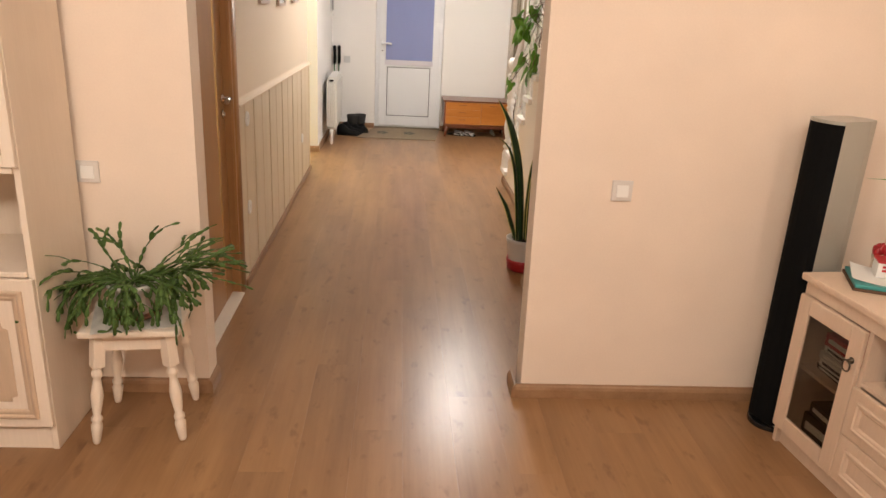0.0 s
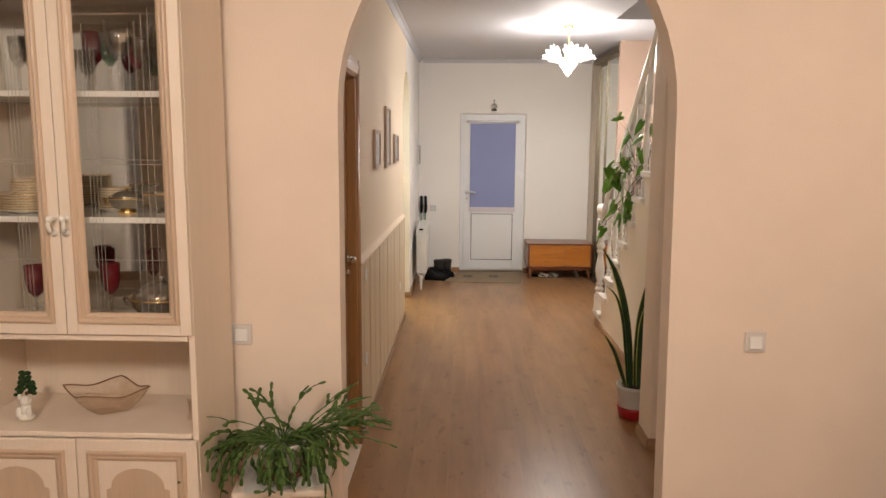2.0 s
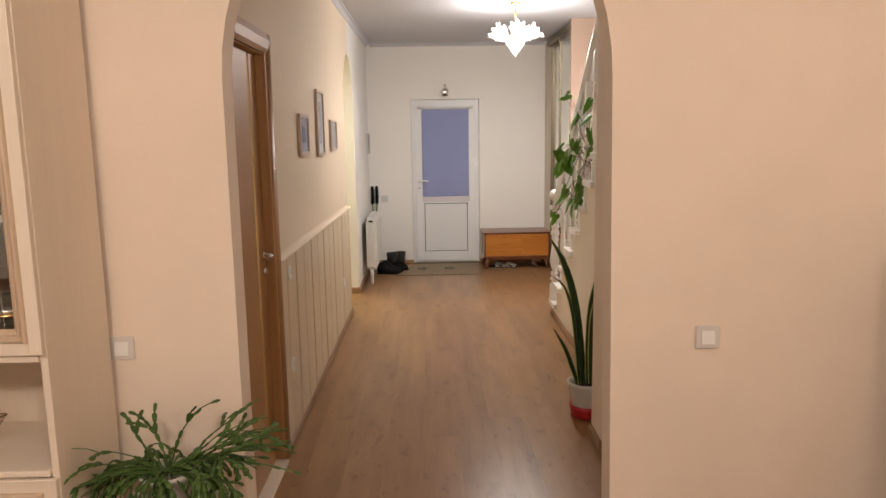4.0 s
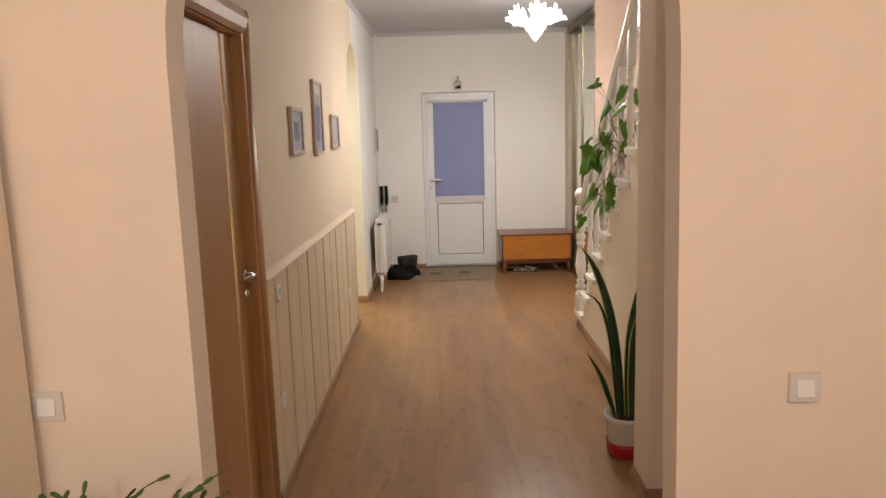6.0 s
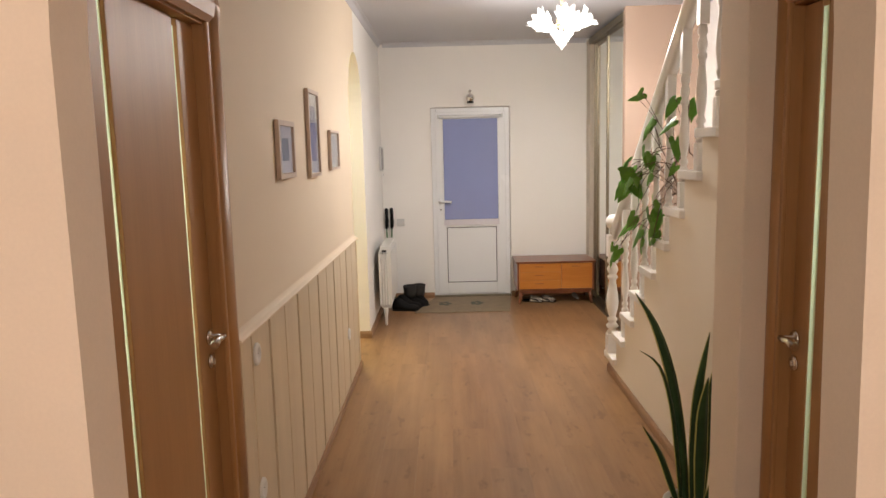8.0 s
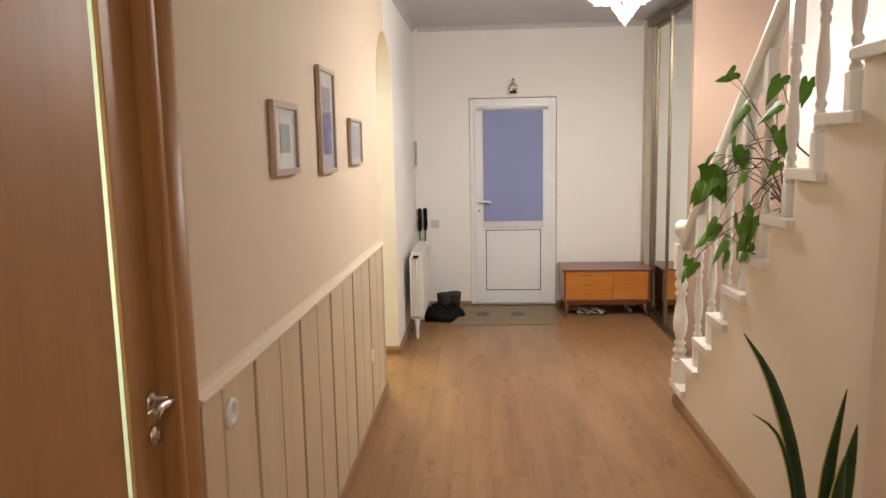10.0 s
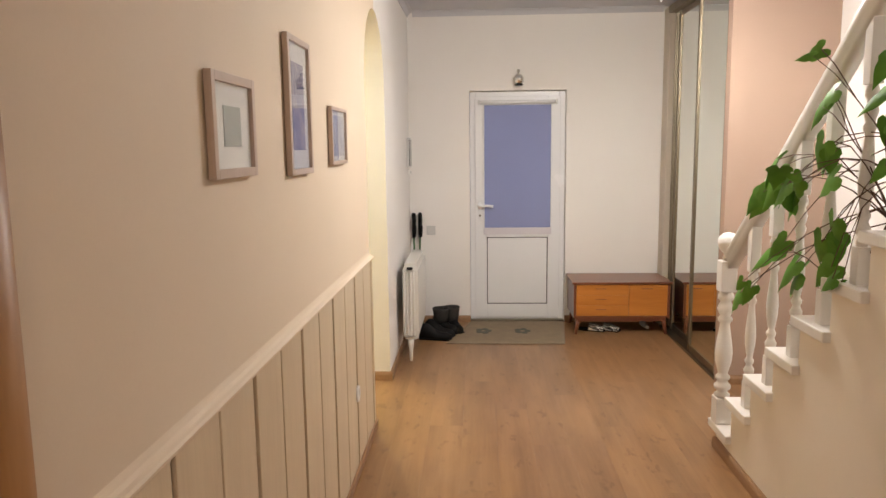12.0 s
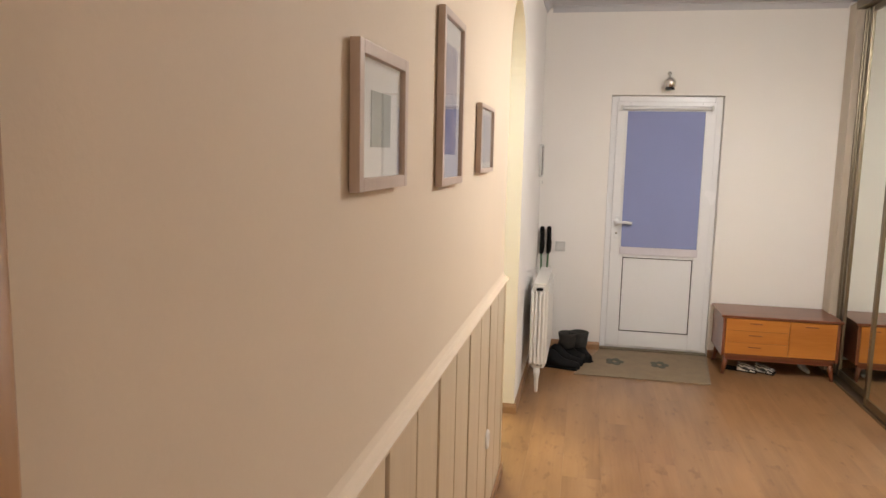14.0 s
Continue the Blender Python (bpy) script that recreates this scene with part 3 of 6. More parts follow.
setting("backdrop_porch", boxed(-0.6, 0.9, 10.6, 10.65, 0, 2.4), BLIND, "dark porch behind the entrance door", "porch")


def wainscot():
    w = thing("wainscot", (XL, 0, 0), "cream boarded wainscot with brown grooves and a moulded cap", "wainscot", kind="structure")
    part("backing", boxed(0.0005, 0.006, 4.102, 7.185, 0.0, 0.988), GROOVE, w)
    edges = [4.102] + [4.238 + 0.2617 * i for i in range(12)] + [7.185]
    for i, (a, b) in enumerate(zip(edges, edges[1:])):
        # every second joint is a broad double groove
        ga, gb = (0.017 if i and i % 2 == 0 else 0.006), (0.017 if i % 2 == 1 and i < 12 else 0.006)
        top = 0.989 + 0.029 * (7.185 - b) / 3.08
        part("board", boxed(0.006, 0.018, a + ga, b - gb, 0.0, top, bev=0.003), PANELWOOD, w)
        if gb > 0.01:
            part("groove_bead", boxed(0.006, 0.0115, b - 0.007, b + 0.007, 0.0, top - 0.004, bev=0.002), PANELWOOD, w)
    bm = bmesh.new()
    prof = [(0, 0.990), (0.024, 0.990), (0.0275, 0.994), (0.0275, 1.000), (0.022, 1.004), (0.013, 1.008), (0.006, 1.015), (0.002, 1.024), (0.0, 1.030)]
    prism(bm, prof, lambda u, v, k: (u, 4.101 + k, v + 0.03 * (1 - k / 3.094)), 3.094)
    part("cap_rail", bm, CREAM, w, "coved cream cap moulding")
    part("base_strip", boxed(0.018, 0.03, 4.102, 7.19, 0, 0.05, bev=0.004), BASEBOARD, w, "brown skirting strip")


wainscot()


def stairs():
    st = thing("staircase", (0, 0, 0), "white painted staircase with overhanging treads", "staircase", kind="structure")
    run, rise, y1, z1 = 0.232, 0.1955, 6.713, 0.108
    n = 13
    outline = [(6.925, 0.0), (6.925, z1)]
    for i in range(n):
        yn = y1 - run * i
        if yn < 4.2:
            yn = 4.2
        outline += [(yn - 0.0, z1 + rise * i), (yn - 0.0, z1 + rise * (i + 1))]
        if yn <= 4.2:
            break
    outline += [(4.2, 0.0)]
    outline.pop(-2)
    bm = bmesh.new()
    prism(bm, outline, on_x(1.06), 0.08)
    part("stringer_wall", bm, STAIRWALL, st, "cream plastered wall under the stairs")
    for i in range(n):
        yn, zb = y1 - run * i, z1 + rise * i
        if yn < 4.25:
            break
        part("tread", boxed(1.03, 2.075, yn - 0.012, yn + run + 0.03, zb, zb + 0.042, bev=0.006), WHITEPAINT, st, "white painted tread" if i == 0 else "")
        if i:
            part("riser", boxed(1.142, 2.075, yn + run - 0.03, yn + run - 0.012, zb - rise + 0.043, zb - 0.001), WHITEPAINT, st)
    return run, rise, y1, z1


RUN, RISE, Y1, Z1 = stairs()
RAIL_X = 1.088


def turned_post(h, big=False):
    """Square foot and head with turned beads between."""
    k = 1.0 if not big else 1.75
    r = 0.017 * k
    lo, hi = (0.13, h - 0.22) if not big else (0.14, h - 0.16)
    L = hi - lo
    prof = [(r * 1.05, lo)]
    for f, q in ((0.012, 1.25), (0.03, 1.35), (0.05, 0.95), (0.065, 0.85), (0.085, 1.35), (0.115, 1.45), (0.14, 1.0), (0.16, 0.85),
                 (0.18, 1.2), (0.20, 1.25), (0.225, 0.8), (0.25, 0.9), (0.34, 1.35), (0.42, 1.48), (0.50, 1.35), (0.62, 1.0), (0.70, 0.82),
                 (0.73, 1.2), (0.75, 1.25), (0.775, 0.85), (0.80, 1.1), (0.84, 1.38), (0.88, 1.1), (0.905, 0.85), (0.93, 1.3), (0.96, 1.35), (0.985, 1.1)):
        prof.append((r * q, lo + L * f))
    prof.append((r * 1.05, hi))
    return prof, lo, hi, r * 1.35


def railing():
    rail = thing("stair_railing", (RAIL_X, 0, 0), "white turned wooden stair railing with a sloping handrail", "railing")
    for i in range(10):
        yc = Y1 - RUN * i + 0.11
        zt = Z1 + RISE * i + 0.042
        ztop = 0.962 + (6.886 - yc) * (RISE / RUN)
        h = ztop - zt + 0.02
        if i == 0:
            h, yc = 0.865, Y1 + 0.185
            prof, lo, hi, sq = turned_post(h, True)
            bm = bmesh.new()
            nx = -0.016
            box(bm, nx - sq, nx + sq, yc - sq, yc + sq, zt, zt + lo, 0.004)
            lathe(bm, [(r, z + zt) for r, z in prof], 18, (nx, yc, 0))
            box(bm, nx - sq, nx + sq, yc - sq, yc + sq, zt + hi, zt + h, 0.006)
            newel = part("newel_post", bm, WHITEPAINT, rail, "stout turned newel post")
            part("ball", turned([(0.02, 0), (0.026, 0.012), (0.018, 0.03), (0.022, 0.038), (0.040, 0.055), (0.050, 0.08), (0.052, 0.098), (0.045, 0.122), (0.028, 0.14), (0.0, 0.147)], 20, (nx, yc, zt + h)), WHITEPAINT, newel, "round finial ball")
            continue
        prof, lo, hi, sq = turned_post(h)
        bm = bmesh.new()
        box(bm, -sq, sq, yc - sq, yc + sq, zt, zt + lo, 0.003)
        lathe(bm, [(r, z + zt) for r, z in prof], 14, (0, yc, 0))
        box(bm, -sq, sq, yc - sq, yc + sq, zt + hi, zt + h, 0.003)
        part("baluster", bm, WHITEPAINT, rail)
    bm = bmesh.new()
    slope = RISE / RUN
    prof = [(-0.024, -0.058), (0.024, -0.058), (0.026, -0.01), (0.034, 0.0), (0.036, 0.02), (0.026, 0.036), (0.0, 0.042), (-0.026, 0.036), (-0.036, 0.02), (-0.034, 0.0), (-0.026, -0.01)]
    prism(bm, prof, lambda u, v, k: (u, 6.91 - k, 1.008 + v * 1.25 + k * slope), 2.66)
    for f in bm.faces:
        f.smooth = len(f.verts) == 4
    part("handrail", bm, WHITEPAINT, rail, "rounded white handrail")


railing()


def wardrobe():
    w = thing("sliding_wardrobe", (1.42, 0, 0), "built-in wardrobe with bronze framed mirror sliding doors", "wardrobe")
    part("carcass", boxed(0.10, 0.655, 8.06, 9.715, 0.0, 2.76), CREAMFURN, w)
    part("side_jamb", boxed(0.0, 0.10, 9.54, 9.715, 0.0, 2.76, bev=0.003), JAMBBOARD, w, "pale beige end board of the wardrobe")
    part("top_track", boxed(-0.012, 0.098, 8.052, 9.538, 2.70, 2.76, bev=0.003), TRACK, w, "bronze aluminium top track")
    part("bottom_track", boxed(-0.012, 0.098, 8.052, 9.538, 0.0, 0.018, bev=0.003), TRACK, w, "bronze aluminium floor track")
    for y0, y1, dx in ((8.056, 8.735, 0.0), (8.715, 9.41, 0.045)):
        d = part("sliding_door", boxed(0.012 + dx, 0.026 + dx, y0 + 0.02, y1 - 0.02, 0.06, 2.66), MIRROR, w, "tall mirror door")
        for a, b in ((y0, y0 + 0.04), (y1 - 0.04, y1)):
            bm = bmesh.new()
            box(bm, dx, 0.036 + dx, a, b, 0.022, 2.698, 0.006)
            part("door_profile", bm, TRACK, d, "bronze aluminium edge profile")
        if dx:
            for q in (9.44, 9.495):
                part("post", boxed(0.042, 0.075, q, q + 0.028, 0.022, 2.698, bev=0.006), TRACK, w, "bronze aluminium post")
            part("filler", boxed(0.066, 0.074, 9.412, 9.538, 0.022, 2.698), TRACK, w)
        for z0, z1 in ((0.022, 0.075), (2.655, 2.698)):
            part("door_rail", boxed(0.004 + dx, 0.034 + dx, y0 + 0.041, y1 - 0.041, z0, z1, bev=0.003), TRACK, d)


wardrobe()


def picture(y0, y1, z0, z1, border, art, label):
    yc, zc = (y0 + y1) / 2, (z0 + z1) / 2
    w, h = (y1 - y0) / 2, (z1 - z0) / 2
    p = thing("framed_picture", (XL, yc, zc), label, "picture", group="pictures on the corridor wall")
    for a, b, c, d, n in ((-w, -w + border, -h, h, "frame_side"), (w - border, w, -h, h, "frame_side"), (-w + border, w - border, h - border, h, "frame_top"), (-w + border, w - border, -h, -h + border, "frame_bottom")):
        part(n, boxed(0.003, 0.022, a, b, c, d, bev=0.002), FRAMEWOOD, p)
    part("mat_board", boxed(0.004, 0.010, -w + border, w - border, -h + border, h - border), PAPER, p, "white mat board")
    aw, ah = art[0] * (w - border), art[1] * (h - border)
    part("print", boxed(0.0101, 0.0115, -aw, aw, -ah + art[2], ah + art[2]), art[3], p, "small landscape print")
    part("glazing", boxed(0.0145, 0.016, -w + border, w - border, -h + border, h - border), PANE, p)


def print_mat(name, a, b, c, scale):
    m, nt, bs = nodes_of(name)
    v = coords(nt, (1, 1, 1.6))
    n = noise_tex(nt, v, scale, 6, 0.65)
    nt.links.new(ramp(nt, n, [(0.3, a), (0.5, b), (0.7, c)]), bs.inputs["Base Color"])
    bs.inputs["Roughness"].default_value = 0.6
    return m


picture(4.815, 5.13, 1.537, 1.787, 0.023, (0.46, 0.48, 0.0, print_mat("print_grey_green", (0.16, 0.19, 0.15), (0.25, 0.28, 0.24), (0.33, 0.36, 0.33), 9)), "small wooden framed print with a wide white mat")
picture(5.495, 5.80, 1.52, 1.972, 0.020, (0.60, 0.70, 0.0, print_mat("print_violet_dusk", (0.10, 0.10, 0.22), (0.24, 0.22, 0.36), (0.42, 0.34, 0.36), 11)), "tall wooden framed print of a dusky violet scene")
picture(6.16, 6.50, 1.54, 1.78, 0.015, (0.86, 0.82, 0.0, print_mat("print_blue_mist", (0.28, 0.30, 0.42), (0.42, 0.44, 0.52), (0.52, 0.50, 0.52), 8)), "small wooden framed misty blue print")


def switch(loc, rz, label, w=0.082, plate=None):
    """A wall switch; it faces -y before it is turned."""
    s = thing("light_switch", loc, label, "light switch", rz=rz)
    f = part("frame_plate", boxed(-w / 2, w / 2, -0.012, -0.0005, -w / 2, w / 2, bev=0.003), plate or SWITCHFRAME, s)
    bm = bmesh.new()
    k = w * 0.29
    prism(bm, [(-0.012, -k), (-0.021, -k), (-0.015, k), (-0.012, k)], lambda u, v, d: (-k + d, u, v), 2 * k, 0.0015)
    part("rocker", bm, plate or PLASTIC, f)


switch((0.925, ARCH_Y0, 0.93), 0, "white square light switch on the peach wall")
switch((-1.118, ARCH_Y0, 0.932), 0, "white square light switch on the peach wall")
switch((-0.632, YF, 0.859), 0, "pale grey light switch beside the entrance door", plate=GREYPLASTIC)


def socket(y, z):
    s = thing("wall_socket", (XL + 0.018, y, z), "round white wall socket on the wainscot", "wall socket", group="sockets on the wainscot", rz=90)
    turn = look((0, 0, 0), (0, 1, 0))
    plate = part("plate", turned([(0.041, 0.0005), (0.041, 0.006), (0.037, 0.010), (0.024, 0.011), (0.022, 0.005), (0.0, 0.005)], 24, (0, 0, 0), turn), PLASTIC, s)
    for x in (-0.0095, 0.0095):
        part("pin_hole", turned([(0.0025, 0.0052), (0.0025, 0.0056), (0, 0.0056)], 8, (x, 0, 0), turn), SEAL, plate)


socket(4.285, 0.935)
socket(4.262, 0.435)
socket(6.58, 0.41)


def chandelier():
    c = thing("chandelier", (0.73, 7.03, ZC), "lit brass chandelier with five frilled white glass shades", "chandelier")
    part("ceiling_rose", turned([(0.0, -0.03), (0.03, -0.03), (0.045, -0.018), (0.05, -0.006), (0.05, 0.0)], 20), GOLD, c)
    part("stem", turned([(0.006, -0.29), (0.014, -0.28), (0.018, -0.265), (0.007, -0.25), (0.006, -0.20), (0.012, -0.19), (0.006, -0.18), (0.006, -0.03)], 14), GOLD, c, "brass stem")
    for i in range(5):
        a = 2 * math.pi * i / 5 - math.pi / 2
        u = Vector((math.cos(a), math.sin(a), 0))
        bm = bmesh.new()
        tube(bm, [u * 0.008 + Vector((0, 0, -0.27)), u * 0.06 + Vector((0, 0, -0.31)), u * 0.11 + Vector((0, 0, -0.325)), u * 0.124 + Vector((0, 0, -0.302))], 0.005, 0.005, 8)
        arm = part("arm", bm, GOLD, c, "curved brass arm")
        # frilled cup, tilted outwards
        bm = bmesh.new()
        lean = Matrix.Rotation(0.95, 4, Vector((-math.sin(a), math.cos(a), 0)))
        rings = []
        for k, (r, z) in enumerate(((0.015, 0.0), (0.034, 0.008), (0.045, 0.030), (0.052, 0.060), (0.066, 0.088), (0.076, 0.094))):
            ring = []
            for j in range(40):
                b = 2 * math.pi * j / 40
                fr = 1 + (0.13 * k / 5) * math.cos(b * 8)
                p = u * 0.122 + Vector((0, 0, -0.300)) + lean @ Vector((math.cos(b) * r * fr, math.sin(b) * r * fr, z + (0.016 * k / 5) * math.cos(b * 8)))
                ring.append(bm.verts.new(p))
            rings.append(ring)
        for p, q in zip(rings, rings[1:]):
            for j in range(40):
                bm.faces.new((p[j], p[(j + 1) % 40], q[(j + 1) % 40], q[j])).smooth = True
        bm.faces.new(rings[0][::-1])
        bmesh.ops.solidify(bm, geom=bm.faces[:], thickness=0.003)
        shade = part("shade", bm, SHADEGLASS, arm, "frilled white glass shade")
        shade.visible_shadow = False
        bm = bmesh.new()
        ellipsoid(bm, u * 0.172 + Vector((0, 0, -0.262)), (0.016, 0.016, 0.026), 12)
        part("bulb", bm, BULB, arm, "glowing bulb").visible_shadow = False
    # crystal drops below
    for k, (r, z, n) in enumerate(((0.075, -0.345, 14), (0.060, -0.365, 11), (0.044, -0.388, 9), (0.030, -0.41, 7), (0.014, -0.43, 4), (0.0, -0.446, 1))):
        bm = bmesh.new()
        for j in range(n):
            b = 2 * math.pi * j / n + k
            lathe(bm, [(0.001, -0.022), (0.009, -0.006), (0.010, 0.004), (0.004, 0.016), (0.001, 0.022)], 6, (r * math.cos(b), r * math.sin(b), z), flat=True)
        part("crystal_tier", bm, SHADEGLASS, c, "ring of glass drops").visible_shadow = False
    part("hub", turned([(0.0, -0.33), (0.012, -0.325), (0.034, -0.30), (0.038, -0.265), (0.024, -0.24), (0.008, -0.225)], 16), GOLD, c, "brass hub")


chandelier()


def bench():
    """Low sideboard of teak and mahogany on splayed legs."""
    b = thing("low_sideboard", (1.015, 9.48, 0), "low orange teak sideboard with mahogany top and splayed legs", "sideboard")
    W, D = 0.395, 0.225
    part("top", boxed(-W - 0.025, W + 0.025, -D - 0.012, D, 0.440, 0.458, bev=0.003), REDWOOD, b, "thin mahogany top")
    for s in (-1, 1):
        part("side_panel", boxed(s * W - 0.010, s * W + 0.010, -D, D - 0.01, 0.145, 0.439, bev=0.002), REDWOOD, b, "mahogany side panel")
    part("floor_board", boxed(-W + 0.011, W - 0.011, -D + 0.005, D - 0.012, 0.145, 0.162), REDWOOD, b)
    part("back_panel", boxed(-W + 0.011, W - 0.011, D - 0.02, D - 0.012, 0.163, 0.439), REDWOOD, b)
    z = (0.165, 0.255, 0.345, 0.436)
    for k in range(3):
        f = part("drawer", boxed(-W + 0.012, 0.058, -D - 0.002, D - 0.03, z[k] + 0.0005, z[k + 1] - 0.0005, bev=0.001), ORANGEWOOD, b, "teak drawer front")
        part("pull_notch", boxed(-0.220, -0.130, -D - 0.008, -D - 0.0021, z[k] + 0.054, z[k] + 0.0595, bev=0.002), REDWOOD, f)
    f = part("cupboard_door", boxed(0.061, W - 0.012, -D - 0.002, -D + 0.018, z[0] + 0.0015, z[3] - 0.0015, bev=0.002), ORANGEWOOD, b, "teak cupboard door")
    part("pull_notch", boxed(0.165, 0.255, -D - 0.008, -D - 0.0021, 0.399, 0.4045, bev=0.002), REDWOOD, f)
    part("apron", boxed(-W + 0.02, W - 0.02, -D + 0.02, -D + 0.045, 0.115, 0.1445), REDWOOD, b)
    for sx in (-1, 1):
        for sy in (-1, 1):
            bm = bmesh.new()
            tube(bm, [(sx * (W - 0.012), sy * (D - 0.025), 0.0), (sx * (W - 0.035), sy * (D - 0.045), 0.1445)], 0.013, 0.022, 12)
            part("leg", bm, REDWOOD, b, "splayed tapering leg" if sx + sy == 2 else "")


bench()


def door_mat():
    m = thing("door_mat", (0.04, 9.335, 0), "grey-green woven door mat with dark motifs before the entrance", "door mat")
    bm = bmesh.new()
    out = [(-0.51, -0.39), (0.46, -0.39), (0.545, 0.375), (-0.31, 0.375)]
    prism(bm, out, lambda u, v, d: (u, v, 0.001 + d), 0.007, 0.002)
    part("weave", bm, MATCLOTH, m)
    for x, y in ((-0.20, 0.02), (0.14, 0.02)):
        bm = bmesh.new()
        for k in range(5):
            a = k * 1.256
            ellipsoid(bm, (x + 0.045 * math.cos(a), y + 0.06 * math.sin(a), 0.0085), (0.030, 0.042, 0.0012), 10)
        part("motif", bm, MATDARK, m, "dark woven flower motif")


door_mat()


# ---- corridor: loose things ----
def radiator():
    r = thing("oil_radiator", (-0.715, 8.84, 0), "cream finned oil radiator standing on white feet by the wall", "radiator")
    for k in range(9):
        y = -0.36 + 0.09 * k
        bm = bmesh.new()
        out = [(-0.055, 0.20), (-0.035, 0.17), (0.045, 0.17), (0.055, 0.19), (0.055, 0.70), (0.035, 0.735), (-0.035, 0.735), (-0.055, 0.70)]
        prism(bm, out, lambda u, v, d: (u, y - 0.008 + d, v), 0.016, 0.003)
        box(bm, 0.015, 0.03, y - 0.026, y + 0.026, 0.22, 0.69, 0.006)
        box(bm, -0.03, -0.015, y - 0.026, y + 0.026, 0.22, 0.69, 0.006)
        part("fin", bm, RADIATOR, r)
    part("front_cover", boxed(0.055, 0.062, -0.36, 0.40, 0.20, 0.70, bev=0.003), RADIATOR, r, "flat enamelled cover")
    bm = bmesh.new()
    tube(bm, [(0, -0.39, 0.225), (0, 0.39, 0.225)], 0.022, n=12)
    part("bottom_pipe", bm, RADIATOR, r)
    part("top_grille", boxed(-0.04, 0.045, -0.36, 0.38, 0.737, 0.752, bev=0.003), RADIATOR, r)
    part("grip", boxed(-0.020, 0.024, -0.402, -0.372, 0.708, 0.726, bev=0.005), SHOEBLACK, r, "black hand grip slot")
    for x in (-0.042, -0.018, 0.006, 0.030):
        bm = bmesh.new()
        tube(bm, [(x, -0.372, 0.19), (x, -0.384, 0.21), (x, -0.384, 0.68), (x, -0.372, 0.70)], 0.0085, 0.0085, 8)
        part("end_rib", bm, RADIATOR, r)
    for y in (-0.36, 0.30):
        bm = bmesh.new()
        lathe(bm, [(0.009, 0.0), (0.012, 0.012), (0.014, 0.05), (0.016, 0.10), (0.022, 0.13), (0.023, 0.17)], 12, (0.0, y, 0))
        part("foot", bm, RADIATOR, r, "white turned foot")


def poles():
    for k, (x, y) in enumerate(((-0.772, 9.60), (-0.742, 9.63))):
        p = thing("walking_pole", (x, y, 0), "green walking pole with a black foam grip leaning in the corner", "walking pole", group="walking poles")
        lean = 0.012 * (1 if k else -1)
        bm = bmesh.new()
        tube(bm, [(0.03, -0.02, 0.002), (lean * 0.4, 0.02, 0.55), (lean, 0.05, 0.80)], 0.007, 0.009, 10)
        part("shaft", bm, GREENPOLE, p, "green lacquered shaft")
        bm = bmesh.new()
        tube(bm, [(lean, 0.05, 0.80), (lean, 0.055, 0.88), (lean + 0.004, 0.055, 0.95), (lean + 0.002, 0.04, 1.01)], 0.016, 0.019, 10)
        ellipsoid(bm, (lean + 0.002, 0.035, 1.01), (0.02, 0.03, 0.018), 10)
        part("grip", bm, SHOEBLACK, p, "black foam grip")
        bm = bmesh.new()
        tube(bm, [(lean, 0.03, 0.99), (lean + 0.025, 0.0, 0.90), (lean + 0.02, 0.0, 0.82), (lean, 0.03, 0.80)], 0.005, 0.005, 6)
        part("wrist_strap", bm, SHOEBLACK, p)


def shoe_mesh(length, width, height, cuff):
    """A low or ankle-high shoe, toe towards -y."""
    bm = bmesh.new()
    rings = []
    n = 14
    for k in range(9):
        f = k / 8
        y = -length / 2 + length * f
        w = width / 2 * (0.55 + 0.45 * math.sin(min(1, f * 2.2) * math.pi / 2)) * (1.0 if f < 0.6 else 1 - 0.18 * (f - 0.6) / 0.4)
        h = height * (0.42 + 0.16 * f) if f < 0.45 else height * (0.49 + (cuff - 0.49) * min(1, (f - 0.45) / 0.25))
        if k in (0, 8):
            w, h = w * 0.6, h * 0.8
        ring = []
        for j in range(n):
            a = 2 * math.pi * j / n
            cz = 0.5 + 0.5 * math.sin(a)
            ring.append(bm.verts.new((w * math.cos(a) * (1.0 - 0.35 * cz), y, max(0.002, 0.002 + h * cz))))
        rings.append(ring)
    for p, q in zip(rings, rings[1:]):
        for j in range(n):
            bm.faces.new((p[j], p[(j + 1) % n], q[(j + 1) % n], q[j])).smooth = True
    bm.faces.new(rings[0][::-1])
    bm.faces.new(rings[-1])
    bmesh.ops.recalc_face_normals(bm, faces=bm.faces)
    return bm


